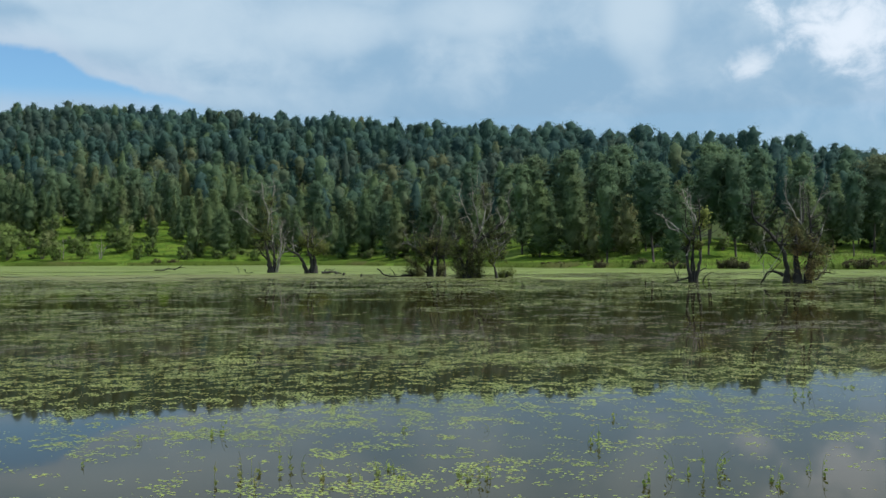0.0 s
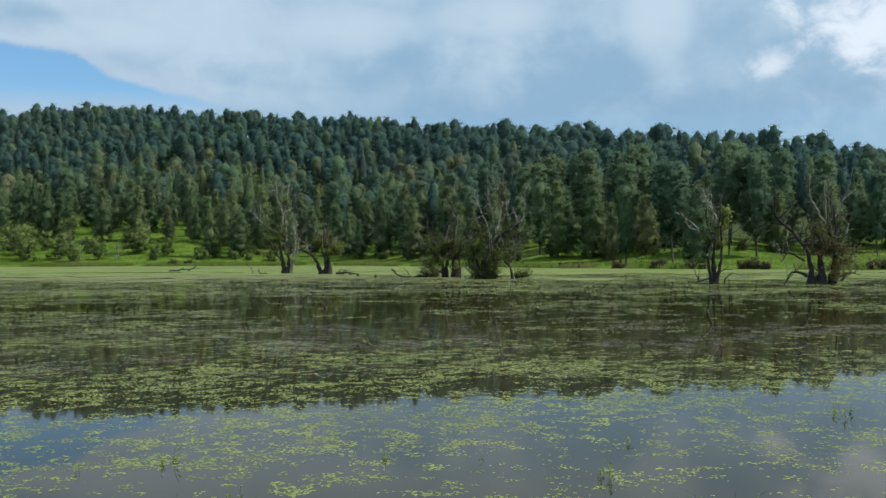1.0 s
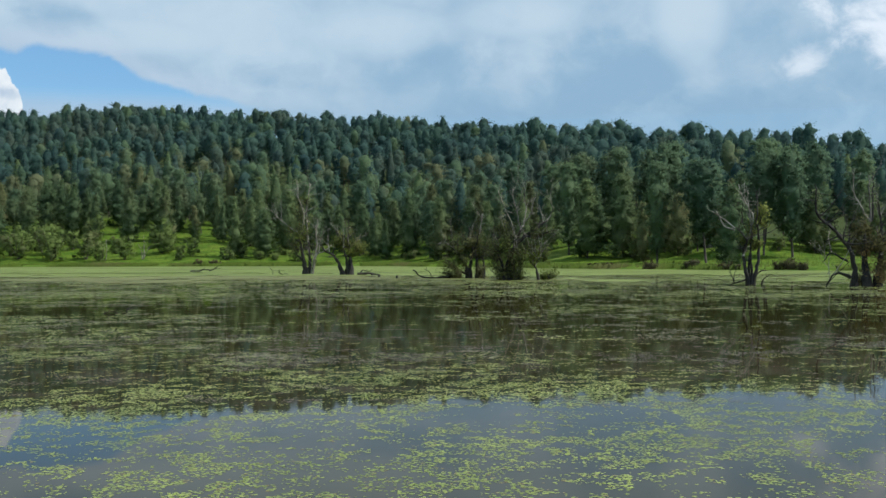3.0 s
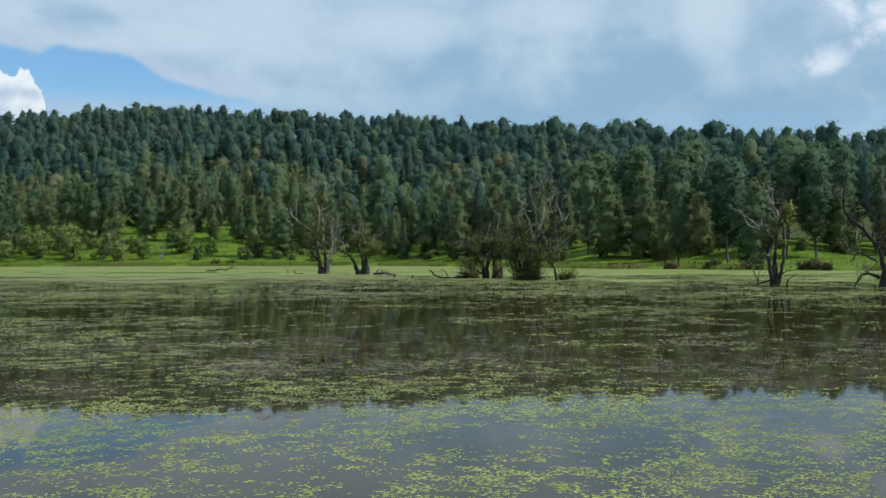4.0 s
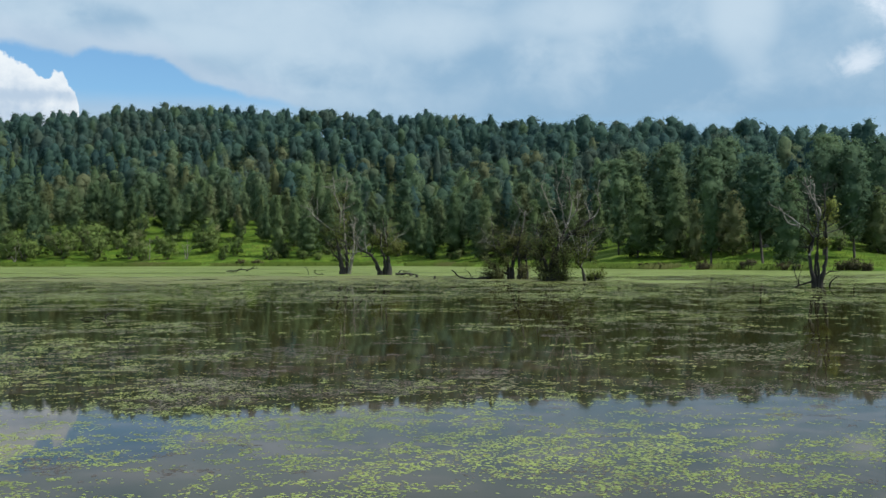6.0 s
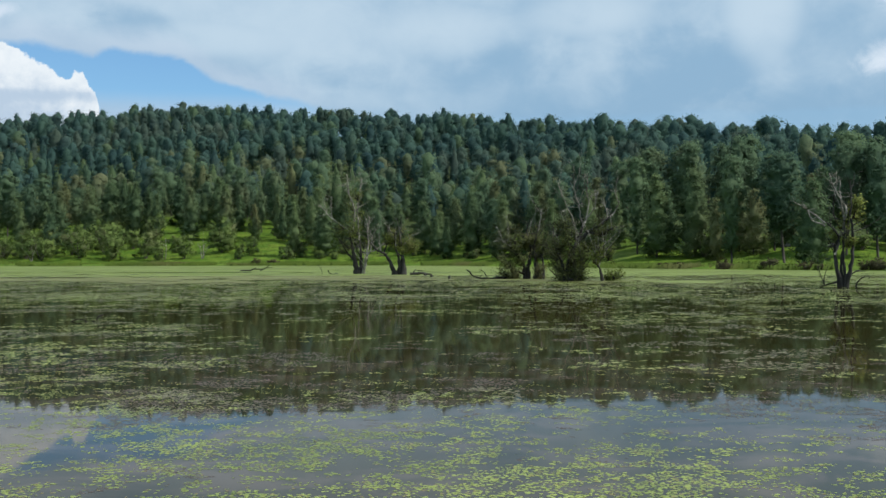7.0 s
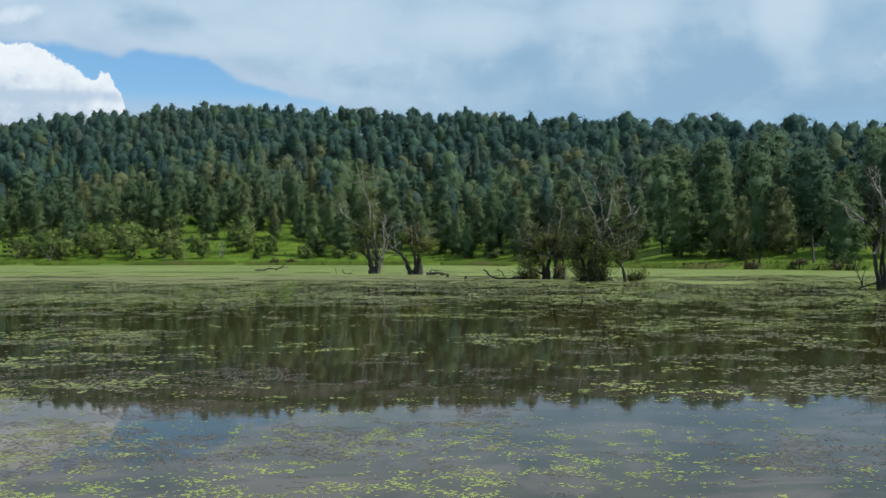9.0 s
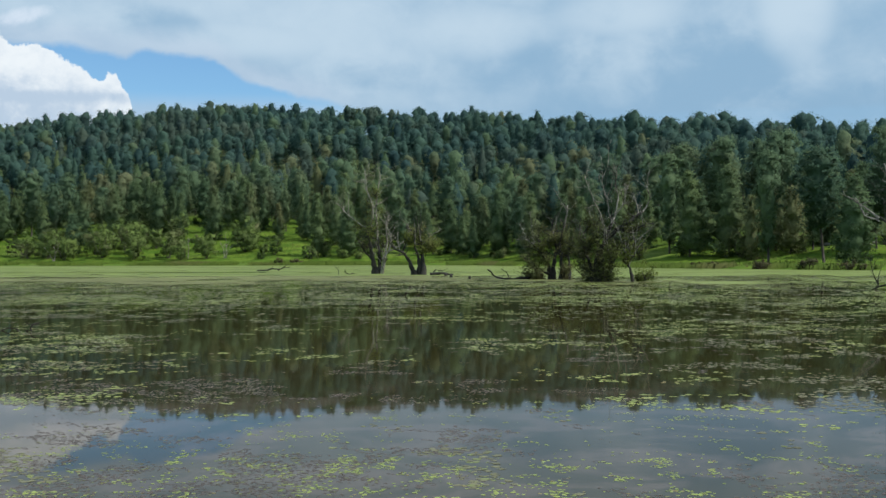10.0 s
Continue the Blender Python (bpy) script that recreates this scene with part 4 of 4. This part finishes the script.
drowned_tree("half_dead_willow", (2.55, 101.2, 0), 0.97, [
    (0.36, 0.11, False, [(0.0, 0), (0.1, 2.2), (0.7, 3.8), (1.2, 5.0)]),
    (0.12, 0.02, True, [(1.15, 4.9), (1.5, 6.4), (1.3, 7.6), (1.4, 9.0)]),
    (0.11, 0.02, True, [(1.0, 4.6), (0.7, 6.2), (0.4, 7.2), (0.3, 8.4)]),
    (0.10, 0.02, True, [(0.6, 3.9), (-0.1, 5.6), (-0.7, 6.8), (-1.1, 8.1)]),
    (0.09, 0.02, True, [(1.3, 5.2), (2.0, 6.2), (2.2, 7.4)]),
    (0.24, 0.08, False, [(0.6, 3.4), (1.6, 4.3), (2.4, 4.8), (3.5, 5.6)]),
    (0.09, 0.02, True, [(3.4, 5.5), (4.0, 6.3), (3.8, 7.6), (3.9, 8.6)]),
    (0.13, 0.03, False, [(1.2, 4.2), (2.4, 4.0), (3.4, 4.5), (4.2, 4.6)]),
    (0.22, 0.05, False, [(-0.5, 0), (-0.9, 1.6), (-1.4, 3.2), (-1.5, 4.6)]),
    (0.18, 0.04, False, [(-0.3, 0), (-0.3, 1.8), (-0.2, 3.4), (-0.5, 5.2)]),
    (0.24, 0.05, False, [(0.6, 0), (0.9, 1.4), (0.8, 2.8)])],
    [(-0.7, 1.4, 1.6), (0.6, 1.3, 1.5), (-1.2, 3.5, 1.4), (1.7, 3.3, 1.2), (-0.2, 4.2, 1.3), (2.5, 4.6, 0.9), (2.9, 3.2, 0.8), (-1.6, 2.4, 1.1), (1.2, 2.2, 1.3), (3.4, 4.4, 0.8), (-0.9, 5.0, 0.9), (-1.3, 0.8, 1.1), (0.9, 0.7, 1.1), (-0.2, 1.0, 1.3), (0.2, 2.4, 1.2)], 44,
    "large spreading willow with bare top limbs and bushy base in water", density=20, size=0.085, whips=20, leaf=DARKWILLOW)

drowned_tree("willow_sapling", (4.8, 100.9, 0), 0.96, [
    (0.15, 0.05, False, [(0.3, 0), (0.1, 1.0), (-0.4, 1.8), (-0.1, 2.6)]),
    (0.10, 0.02, False, [(-0.2, 1.4), (0.4, 2.1), (1.1, 2.7)])],
    [(-0.2, 2.4, 0.9), (0.9, 0.5, 0.8), (1.1, 2.3, 0.7), (1.6, 0.6, 0.7), (0.5, 3.0, 0.7)], 45,
    "small crooked willow with twiggy growth at its foot in water", density=24, twig=5)

drowned_tree("dead_tree", (19.8, 84.5, 0), 0.94, [
    (0.20, 0.03, False, [(0.12, 0), (0.45, 1.4), (0.55, 2.6), (0.5, 3.6), (0.25, 5.0), (0.35, 7.3)]),
    (0.20, 0.05, False, [(-0.15, 0), (-0.35, 1.0), (-0.6, 2.5), (-0.45, 3.4), (-1.3, 4.5)]),
    (0.15, 0.03, False, [(0.0, 0), (0.02, 1.5), (-0.1, 3.2), (0.1, 5.5)]),
    (0.13, 0.03, False, [(-0.08, 0), (-0.2, 1.8), (-0.15, 3.0), (-0.6, 4.6), (-0.5, 6.5)]),
    (0.12, 0.02, True, [(-1.2, 4.4), (-2.2, 5.2), (-3.1, 5.8)]),
    (0.15, 0.03, True, [(-0.55, 2.2), (-0.3, 3.6), (0.0, 5.2), (-0.3, 6.0), (-1.1, 7.7)]),
    (0.09, 0.02, True, [(0.05, 4.8), (-0.1, 6.2), (-0.2, 7.3)]),
    (0.10, 0.02, True, [(-1.2, 4.2), (-2.0, 4.6), (-2.6, 5.7)]),
    (0.11, 0.03, False, [(-0.3, 0.4), (-1.0, 0.25), (-1.7, -0.02)]),
    (0.09, 0.02, False, [(0.4, 0.8), (1.0, 1.1), (1.5, 1.05)]),
    (0.07, 0.02, False, [(0.75, -0.02), (1.0, 0.5), (1.5, 0.8)])],
    [(1.15, 5.3, 0.7), (0.9, 5.7, 0.6), (0.1, 4.6, 0.55), (-0.6, 3.6, 0.5), (0.3, 3.2, 0.45)], 46,
    "dead bare tree with twisted dark limbs and few yellow-green leaves", density=34, twig=4, whips=4)

drowned_tree("half_dead_willow", (26.1, 79.3, 0), 0.86, [
    (0.30, 0.05, False, [(-0.7, 0), (-0.9, 1.8), (-1.2, 3.0), (-2.2, 4.2), (-3.7, 5.7), (-4.1, 8.0)]),
    (0.18, 0.05, False, [(-1.0, 0.7), (-2.2, 1.0), (-3.0, 0.0)]),
    (0.12, 0.03, False, [(-1.2, 2.0), (-2.4, 2.6), (-3.1, 1.9)]),
    (0.12, 0.03, False, [(-1.15, 2.9), (-0.9, 4.4), (-0.7, 5.4)]),
    (0.44, 0.07, False, [(0.3, 0), (0.3, 2.0), (0.6, 5.2)]),
    (0.14, 0.02, True, [(0.6, 5.1), (-0.2, 6.2), (-0.9, 7.5), (-1.0, 9.0)]),
    (0.12, 0.02, True, [(0.6, 5.2), (0.5, 7.0), (0.3, 8.8)]),
    (0.12, 0.02, False, [(0.7, 5.2), (0.9, 7.0), (1.1, 9.0)]),
    (0.36, 0.04, False, [(1.1, 0), (1.4, 2.5), (1.4, 4.6), (1.3, 6.8)]),
    (0.13, 0.03, True, [(1.4, 2.5), (2.0, 3.8), (2.3, 5.0)]),
    (0.14, 0.03, False, [(1.8, 0.3), (2.6, 1.0), (3.5, 0.8)])],
    [(0.2, 1.2, 1.3), (1.3, 1.6, 1.4), (0.4, 3.5, 1.3), (1.3, 3.8, 1.3), (2.2, 2.4, 1.2), (2.8, 3.2, 0.9), (-0.9, 3.6, 0.8), (-0.3, 4.8, 0.9)],
    47, "gnarled half-dead willow with arched limbs and browning bushy foliage in water", density=17, whips=22, leaf=RUSTY)


# ---- fallen wood in the water ----
def fallen_branch(place, limbs, seed, label, turn=0.0, pale=False):
    rng = np.random.default_rng(seed)
    ob = new("fallen_branch")
    for r0, r1, pts in limbs:
        g = Geo()
        line = limb_line(pts, r0, r1, rng, 0.2)
        tube(g, line, 7, rng, 0.15)
        twigs(g, line, 4, 0.4, rng, 0.3, 0)
        part("limb", g.mesh("limb", DEADWOOD if pale else BARK, True), ob)
    ob.location, ob.rotation_euler = place, (0, 0, turn)
    return tagged(ob, label, "branch", "fallen wood in the lake")


fallen_branch((-15.2, 129.4, 0), [(0.22, 0.08, [(0.5, 0.12), (1.6, 0.22), (2.9, 0.05)]), (0.10, 0.03, [(0.8, 0.1), (1.1, 0.6), (1.9, 0.35)])],
              51, "dark fallen log lying in duckweed beside the willow")
fallen_branch((-3.0, 109.2, 0), [(0.14, 0.07, [(-0.1, 0.10), (-2.4, 0.12), (-3.7, 0.85)]), (0.06, 0.02, [(-1.9, 0.1), (-2.2, 0.6), (-2.6, 0.9)])],
              52, "bare fallen branch rising out of the water")
fallen_branch((-41.0, 161.3, 0), [(0.16, 0.05, [(-2.6, 0.05), (-0.6, 0.2), (0.9, 0.15), (1.7, 0.95)]), (0.09, 0.03, [(0.3, 0.1), (1.0, 0.4), (2.0, 0.5)])],
              53, "twisted dark branch lying in the duckweed")
fallen_branch((-24.6, 134.0, 0), [(0.06, 0.02, [(-1.0, 0), (-1.1, 0.4), (-1.3, 0.7)]), (0.07, 0.02, [(0.2, 0.02), (-0.1, 0.2), (-0.2, 0.6)]),
                                  (0.06, 0.03, [(0.1, 0.05), (0.6, 0.1), (0.9, 0.08)])],
              54, "thin dead sticks poking out of the duckweed")
fallen_branch((-13.2, 46.4, 0), [(0.035, 0.02, [(0.0, -0.1), (0.02, 0.12), (0.06, 0.26)]), (0.03, 0.012, [(-0.1, 0.015), (-0.8, 0.03), (-1.5, 0.01)])],
              55, "dark broken stick standing in the open water")
fallen_branch((27.6, 77.6, 0), [(0.07, 0.02, [(0, 0.02), (1.2, 0.06), (2.6, 0.02)])], 56, "thin dark log floating beside the willow")


def bare_tree(x, back, stems, seed, label):
    """A small dead tree on the bank: stems as (radius, points)."""
    rng = np.random.default_rng(seed)
    ob = new("bare_tree")
    for r0, pts in stems:
        g = Geo()
        line = limb_line(pts, r0, 0.02, rng, 0.3)
        tube(g, line, 6, rng, 0.12)
        part("stem", g.mesh("stem", DEADWOOD, True), ob)
        t = Geo()
        twigs(t, line, 7, 1.1, rng, 0.35, 1, 0.6)
        tagged(part("twig_growth", t.mesh("twig_growth", DEADWOOD, True), ob), kind="stuff")
    y = float(foot_y(x)) + back
    ob.location = (x, y, float(land_z(x, y)) - 0.1)
    return tagged(ob, label, "dead tree", "bare trees on the bank")


bare_tree(-97.0, 5, [(0.16, [(0, 0), (0.1, 2.5), (-0.1, 5.8)]), (0.12, [(-0.7, 0), (-0.8, 2.0), (-0.6, 4.4)])], 91,
          "pale dead stems standing among the bank shrubs")
bare_tree(-133.0, 4, [(0.15, [(0, 0), (-0.4, 1.6), (-1.8, 3.6)]), (0.14, [(0.2, 0), (0.5, 2.0), (1.6, 4.4)]), (0.12, [(0.1, 0), (0.0, 2.4), (-0.3, 4.8)])], 92,
          "bleached twiggy dead tree on the grassy bank")
bare_tree(-87.5, 5, [(0.14, [(0, 0), (-0.3, 1.8), (-1.2, 4.2)]), (0.15, [(0.3, 0), (0.6, 2.4), (0.4, 6.2)]), (0.11, [(0.5, 0), (1.2, 1.6), (2.2, 3.4)])], 93,
          "half-bare grey tree with thin spreading stems on the bank")


def stump(place, h, r, seed):
    rng = np.random.default_rng(seed)
    g = Geo()
    tube(g, smooth_line([[0, 0, -0.3, r * 1.3], [0.02, 0, h * 0.5, r], [0.06, 0.03, h, r * 0.7]], 0.08), 9, rng, 0.2)
    ob = new("stump", g.mesh("stump", BARK, True))
    ob.location = place
    return tagged(ob, "small dark stump-shaped lump in duckweed", "stump", "fallen wood in the lake")


# the first two lumps stand in for ducks floating on the duckweed
for px, py, h, r in ((-10.9, 117.0, 0.28, 0.14), (-8.5, 111.0, 0.26, 0.11), (-12.6, 126, 0.18, 0.18), (-6.1, 113.5, 0.12, 0.12)):
    stump((px, py, 0), h, r, int(px * 10) % 97)


# ---- reeds standing in the near water ----
def reed_tuft(place, blades, height, seed):
    rng = np.random.default_rng(seed)
    g = Geo()
    for _ in range((blades + 1) // 2):
        b = np.array([*rng.normal(0, 0.05 + 0.01 * blades, 2), -0.06])
        h = 0.72 * height * rng.uniform(0.25, 1.1)
        d = rng.normal(0, 0.42, 2) * h
        line = [[*b, 0.0026], [b[0] + d[0] * 0.35, b[1] + d[1] * 0.35, h * 0.6, 0.0022], [b[0] + d[0], b[1] + d[1], h, 0.0015]]
        tube(g, smooth_line(line, h / 4), 3)
        if rng.random() < 0.9:
            k = rng.integers(6, 16)
            t = rng.uniform(0.2, 0.95, (k, 1))
            p = b + t * np.array([d[0], d[1], h])
            leaves(g, p + rng.normal(0, 0.014, (k, 3)), 0.026, rng, 0.8, None, 0.4)
    ob = new("reed_tuft", g.mesh("reed_tuft", REED))
    ob.location = place
    return tagged(ob, "thin green water plants growing out of the lake", "water plant", "water plants in the shallows", "stuff")


def plant_reeds():
    spots = ((-2.8, 13.1, 4, .34), (-3.6, 12.8, 1, .3), (-2.0, 10.7, 7, .34), (-1.5, 11.0, 5, .36), (-1.0, 10.3, 9, .30), (-0.72, 10.7, 12, .30),
             (0.65, 13.4, 2, .35), (2.3, 14.3, 2, .22), (1.65, 12.3, 6, .34), (2.6, 10.7, 11, .34), (5.4, 16.1, 4, .34), (5.6, 16.5, 3, .30),
             (0.15, 10.5, 6, .26), (0.35, 10.4, 5, .3), (1.95, 10.2, 5, .28), (-0.55, 13.3, 2, .25), (-1.9, 10.1, 6, .3), (3.8, 10.6, 4, .3),
             (3.1, 10.1, 5, .26), (-3.9, 11.4, 2, .24), (6.6, 17.4, 3, .3), (9.3, 34.5, 4, .4))
    for i, (x, y, n, h) in enumerate(spots):
        reed_tuft((x, y, 0), n, h, 300 + i)


plant_reeds()


# ---- shrubs, reeds and stones on the far bank ----
def bush(name, x, y, height, seed, label, leaf, width=0.42, dense=1.0, category="shrub", group="shrubs on the bank"):
    rng = np.random.default_rng(seed)
    crown, shoots = Geo(), []
    stems = int(rng.integers(5, 8))
    mid = np.array([0, 0, height * 0.35])

    def lift(p):
        axis = (p - mid) / np.array([height * width, height * width, height * 0.6])
        return 0.75 * axis / (np.linalg.norm(axis, axis=1)[:, None] + 1e-9) + (0, 0, 0.2)

    for i in range(stems):
        a = 6.283 * (i + rng.random()) / stems
        out = np.array([math.cos(a), math.sin(a), 0])
        tip = out * height * width * rng.uniform(0.3, 0.95) + np.array([0, 0, height * rng.uniform(0.45, 0.88)])
        wood = Geo()
        tube(wood, smooth_line([[*(out * 0.2), 0.09], [*(0.45 * tip + out * 0.2 + rng.normal(0, 0.12, 3)), 0.06], [*tip, 0.02]], 0.6), 4)
        shoots.append(wood)
        for k in range(4):
            c = tip * np.array([1, 1, (0.28, 0.55, 0.8, 1.05)[k]]) * rng.uniform(0.85, 1.1) + rng.normal(0, 0.09 * height, 3) * np.array([1, 1, 0.6])
            r = height * width * rng.uniform(0.20, 0.44)
            c[2] = max(c[2], r * 0.5)
            m = int(52 * dense)
            clump(crown, c, r * 0.62, 0.8, rng, False, lift)
            d = rng.normal(size=(m, 3))
            d /= np.linalg.norm(d, axis=1)[:, None]
            p = c + d * r * np.clip(rng.normal(0.95, 0.25, (m, 1)), 0.4, 1.6) * np.array([1, 1, 0.9])
            p[:, 2] = np.maximum(p[:, 2], 0.05)
            leaves(crown, p, 0.013 * height + 0.10, rng, 0.6, 0.5 * d + lift(p), 0.55)
    root = new(name)
    root.location = (x, y, float(land_z(x, y)) - 0.1)
    tagged(root, label, category, group)
    for wood in shoots:
        part("stem", wood.mesh("stem", PINEBARK, True), root)
    part("foliage", crown.mesh("foliage", leaf), root)
    return root


def plant_bank():
    rng = np.random.default_rng(61)
    rows = ((-131, 5, 7.5), (-121, 8, 7.8), (-112, 6, 7.6), (-104, 7, 6.2), (-99, 4, 5.0), (-92, 5, 5.2), (-126, 13, 6.0), (-117, 14, 6.6), (-137, 9, 6.5),
            (-75, 12, 5.0), (-84, 16, 4.6), (-144, 8, 6), (-62, 9, 3.6), (-47, 4, 3.4), (64, 12, 4.6), (28, 9, 3.4), (47, 10, 3.2), (88, 10, 4.4), (75, 14, 4.0))
    for i, (x, back, h) in enumerate(rows):
        bush("shrub", x, float(foot_y(x)) + back, h * 1.15, 400 + i, "rounded yellow-green shrub on the grassy bank", SHRUB)
    for i in range(16):
        x = rng.uniform(-150, -84)
        bush("shrub", x, float(foot_y(x)) + rng.uniform(9, 26), rng.uniform(4.5, 8.5), 430 + i,
             "tall grey-green shrub at the edge of the wood", SHRUB, rng.uniform(0.34, 0.5))
    for i in range(44):
        x = rng.uniform(-150, 105)
        back = rng.uniform(5, 24 + float(treeline(x)))
        if x > 6 and i % 3:
            continue
        bush("shrub", x, float(foot_y(x)) + back, rng.uniform(1.4, 3.4), 450 + i, "low green shrub among the meadow grass", SHRUB, 0.5, 0.6)
    for i, x in enumerate((-66, -64.5, -63, 17.5, 18.8, 26, 30.5, 33.8, 35, 36.6, 41, 42.2, 44.6, 56, 57.6, 59, 66, 73)):
        bush("waterside_bush", x + rng.uniform(-1, 1), float(shore_y(x)) + 1.2, rng.uniform(0.8, 1.6), 520 + i,
             "low dark brown-green bush at the water's edge", BROWNBUSH, 0.85, 0.7, "bush", "bushes at the water's edge")


BROWNBUSH = leaf_material("brown_leaves", (0.045, 0.045, 0.022), (0.095, 0.088, 0.042), (0.11, 0.082, 0.05), 0.3)
plant_bank()


def plant_grass():
    """Tall grass and sedge on the bank, thickest along the water."""
    rng = np.random.default_rng(71)
    n = 60000
    x = rng.uniform(-175, 125, n)
    back = np.where(rng.random(n) < 0.45, rng.uniform(-1.2, 3.0, n), rng.uniform(0, 85, n))
    y = shore_y(x) + back
    z = np.maximum(land_z(x, y), 0.0)
    patch = layered(x * 0.09, y * 0.16, 9, 4)
    keep = patch > 0.44
    x, y, z, back = x[keep], y[keep], z[keep], back[keep]
    m = len(x)
    h = np.where(back < 3, rng.uniform(0.3, 0.8, m), rng.uniform(0.2, 0.5, m))[:, None]
    a = rng.uniform(-0.3, 1.3, (m, 1))
    w = h * rng.uniform(0.3, 0.6, (m, 1))
    ux, uy = np.cos(a) * w, np.sin(a) * w
    lean = rng.normal(0, 0.25, (m, 2)) * h
    base = np.stack([x, y, z - 0.05], 1)
    one = np.concatenate([ux, uy, np.zeros_like(ux)], 1)
    top = np.concatenate([lean, h], 1)
    v = np.stack([base - one * 0.5, base + one * 0.5, base + one * 0.3 + top, base - one * 0.35 + top * rng.uniform(0.7, 1.1, (m, 1))], 1)
    up = np.tile(np.array([0, -0.35, 1.0]), (m * 4, 1)) + rng.normal(0, 0.15, (m * 4, 3))
    me = mesh_of("tall_grass", v.reshape(-1, 3), np.arange(m * 4).reshape(m, 4), GRASS, normals=up / np.linalg.norm(up, axis=1)[:, None])
    tagged(new("tall_grass", me), "bright green tall grass and sedge on the bank", "grass", kind="stuff")


GRASS = leaf_material("tall_grass_blades", (0.046, 0.080, 0.011), (0.094, 0.138, 0.020), (0.096, 0.100, 0.033), 0.12)
plant_grass()


def stone_pile():
    rng = np.random.default_rng(81)
    for i in range(9):
        x = 47 + rng.uniform(-5, 5)
        y = float(foot_y(x)) + 16 + rng.uniform(-2, 2)
        bm = bmesh.new()
        bmesh.ops.create_icosphere(bm, subdivisions=2, radius=1)
        sx, sy, sz = rng.uniform(0.3, 0.8), rng.uniform(0.3, 0.6), rng.uniform(0.2, 0.4)
        for v in bm.verts:
            k = 1 + 0.35 * noise.noise(v.co * 1.3 + Vector((i * 7.0, 0, 0)))
            v.co = Vector((v.co.x * sx * k, v.co.y * sy * k, v.co.z * sz * k))
        me = bpy.data.meshes.new("boulder")
        bm.to_mesh(me)
        bm.free()
        me.materials.append(ROCK)
        ob = new("boulder", me)
        ob.location = (x, y, float(land_z(x, y)) + sz * 0.4)
        tagged(ob, "pale grey boulder in the meadow grass", "boulder", "boulders in the meadow")


stone_pile()
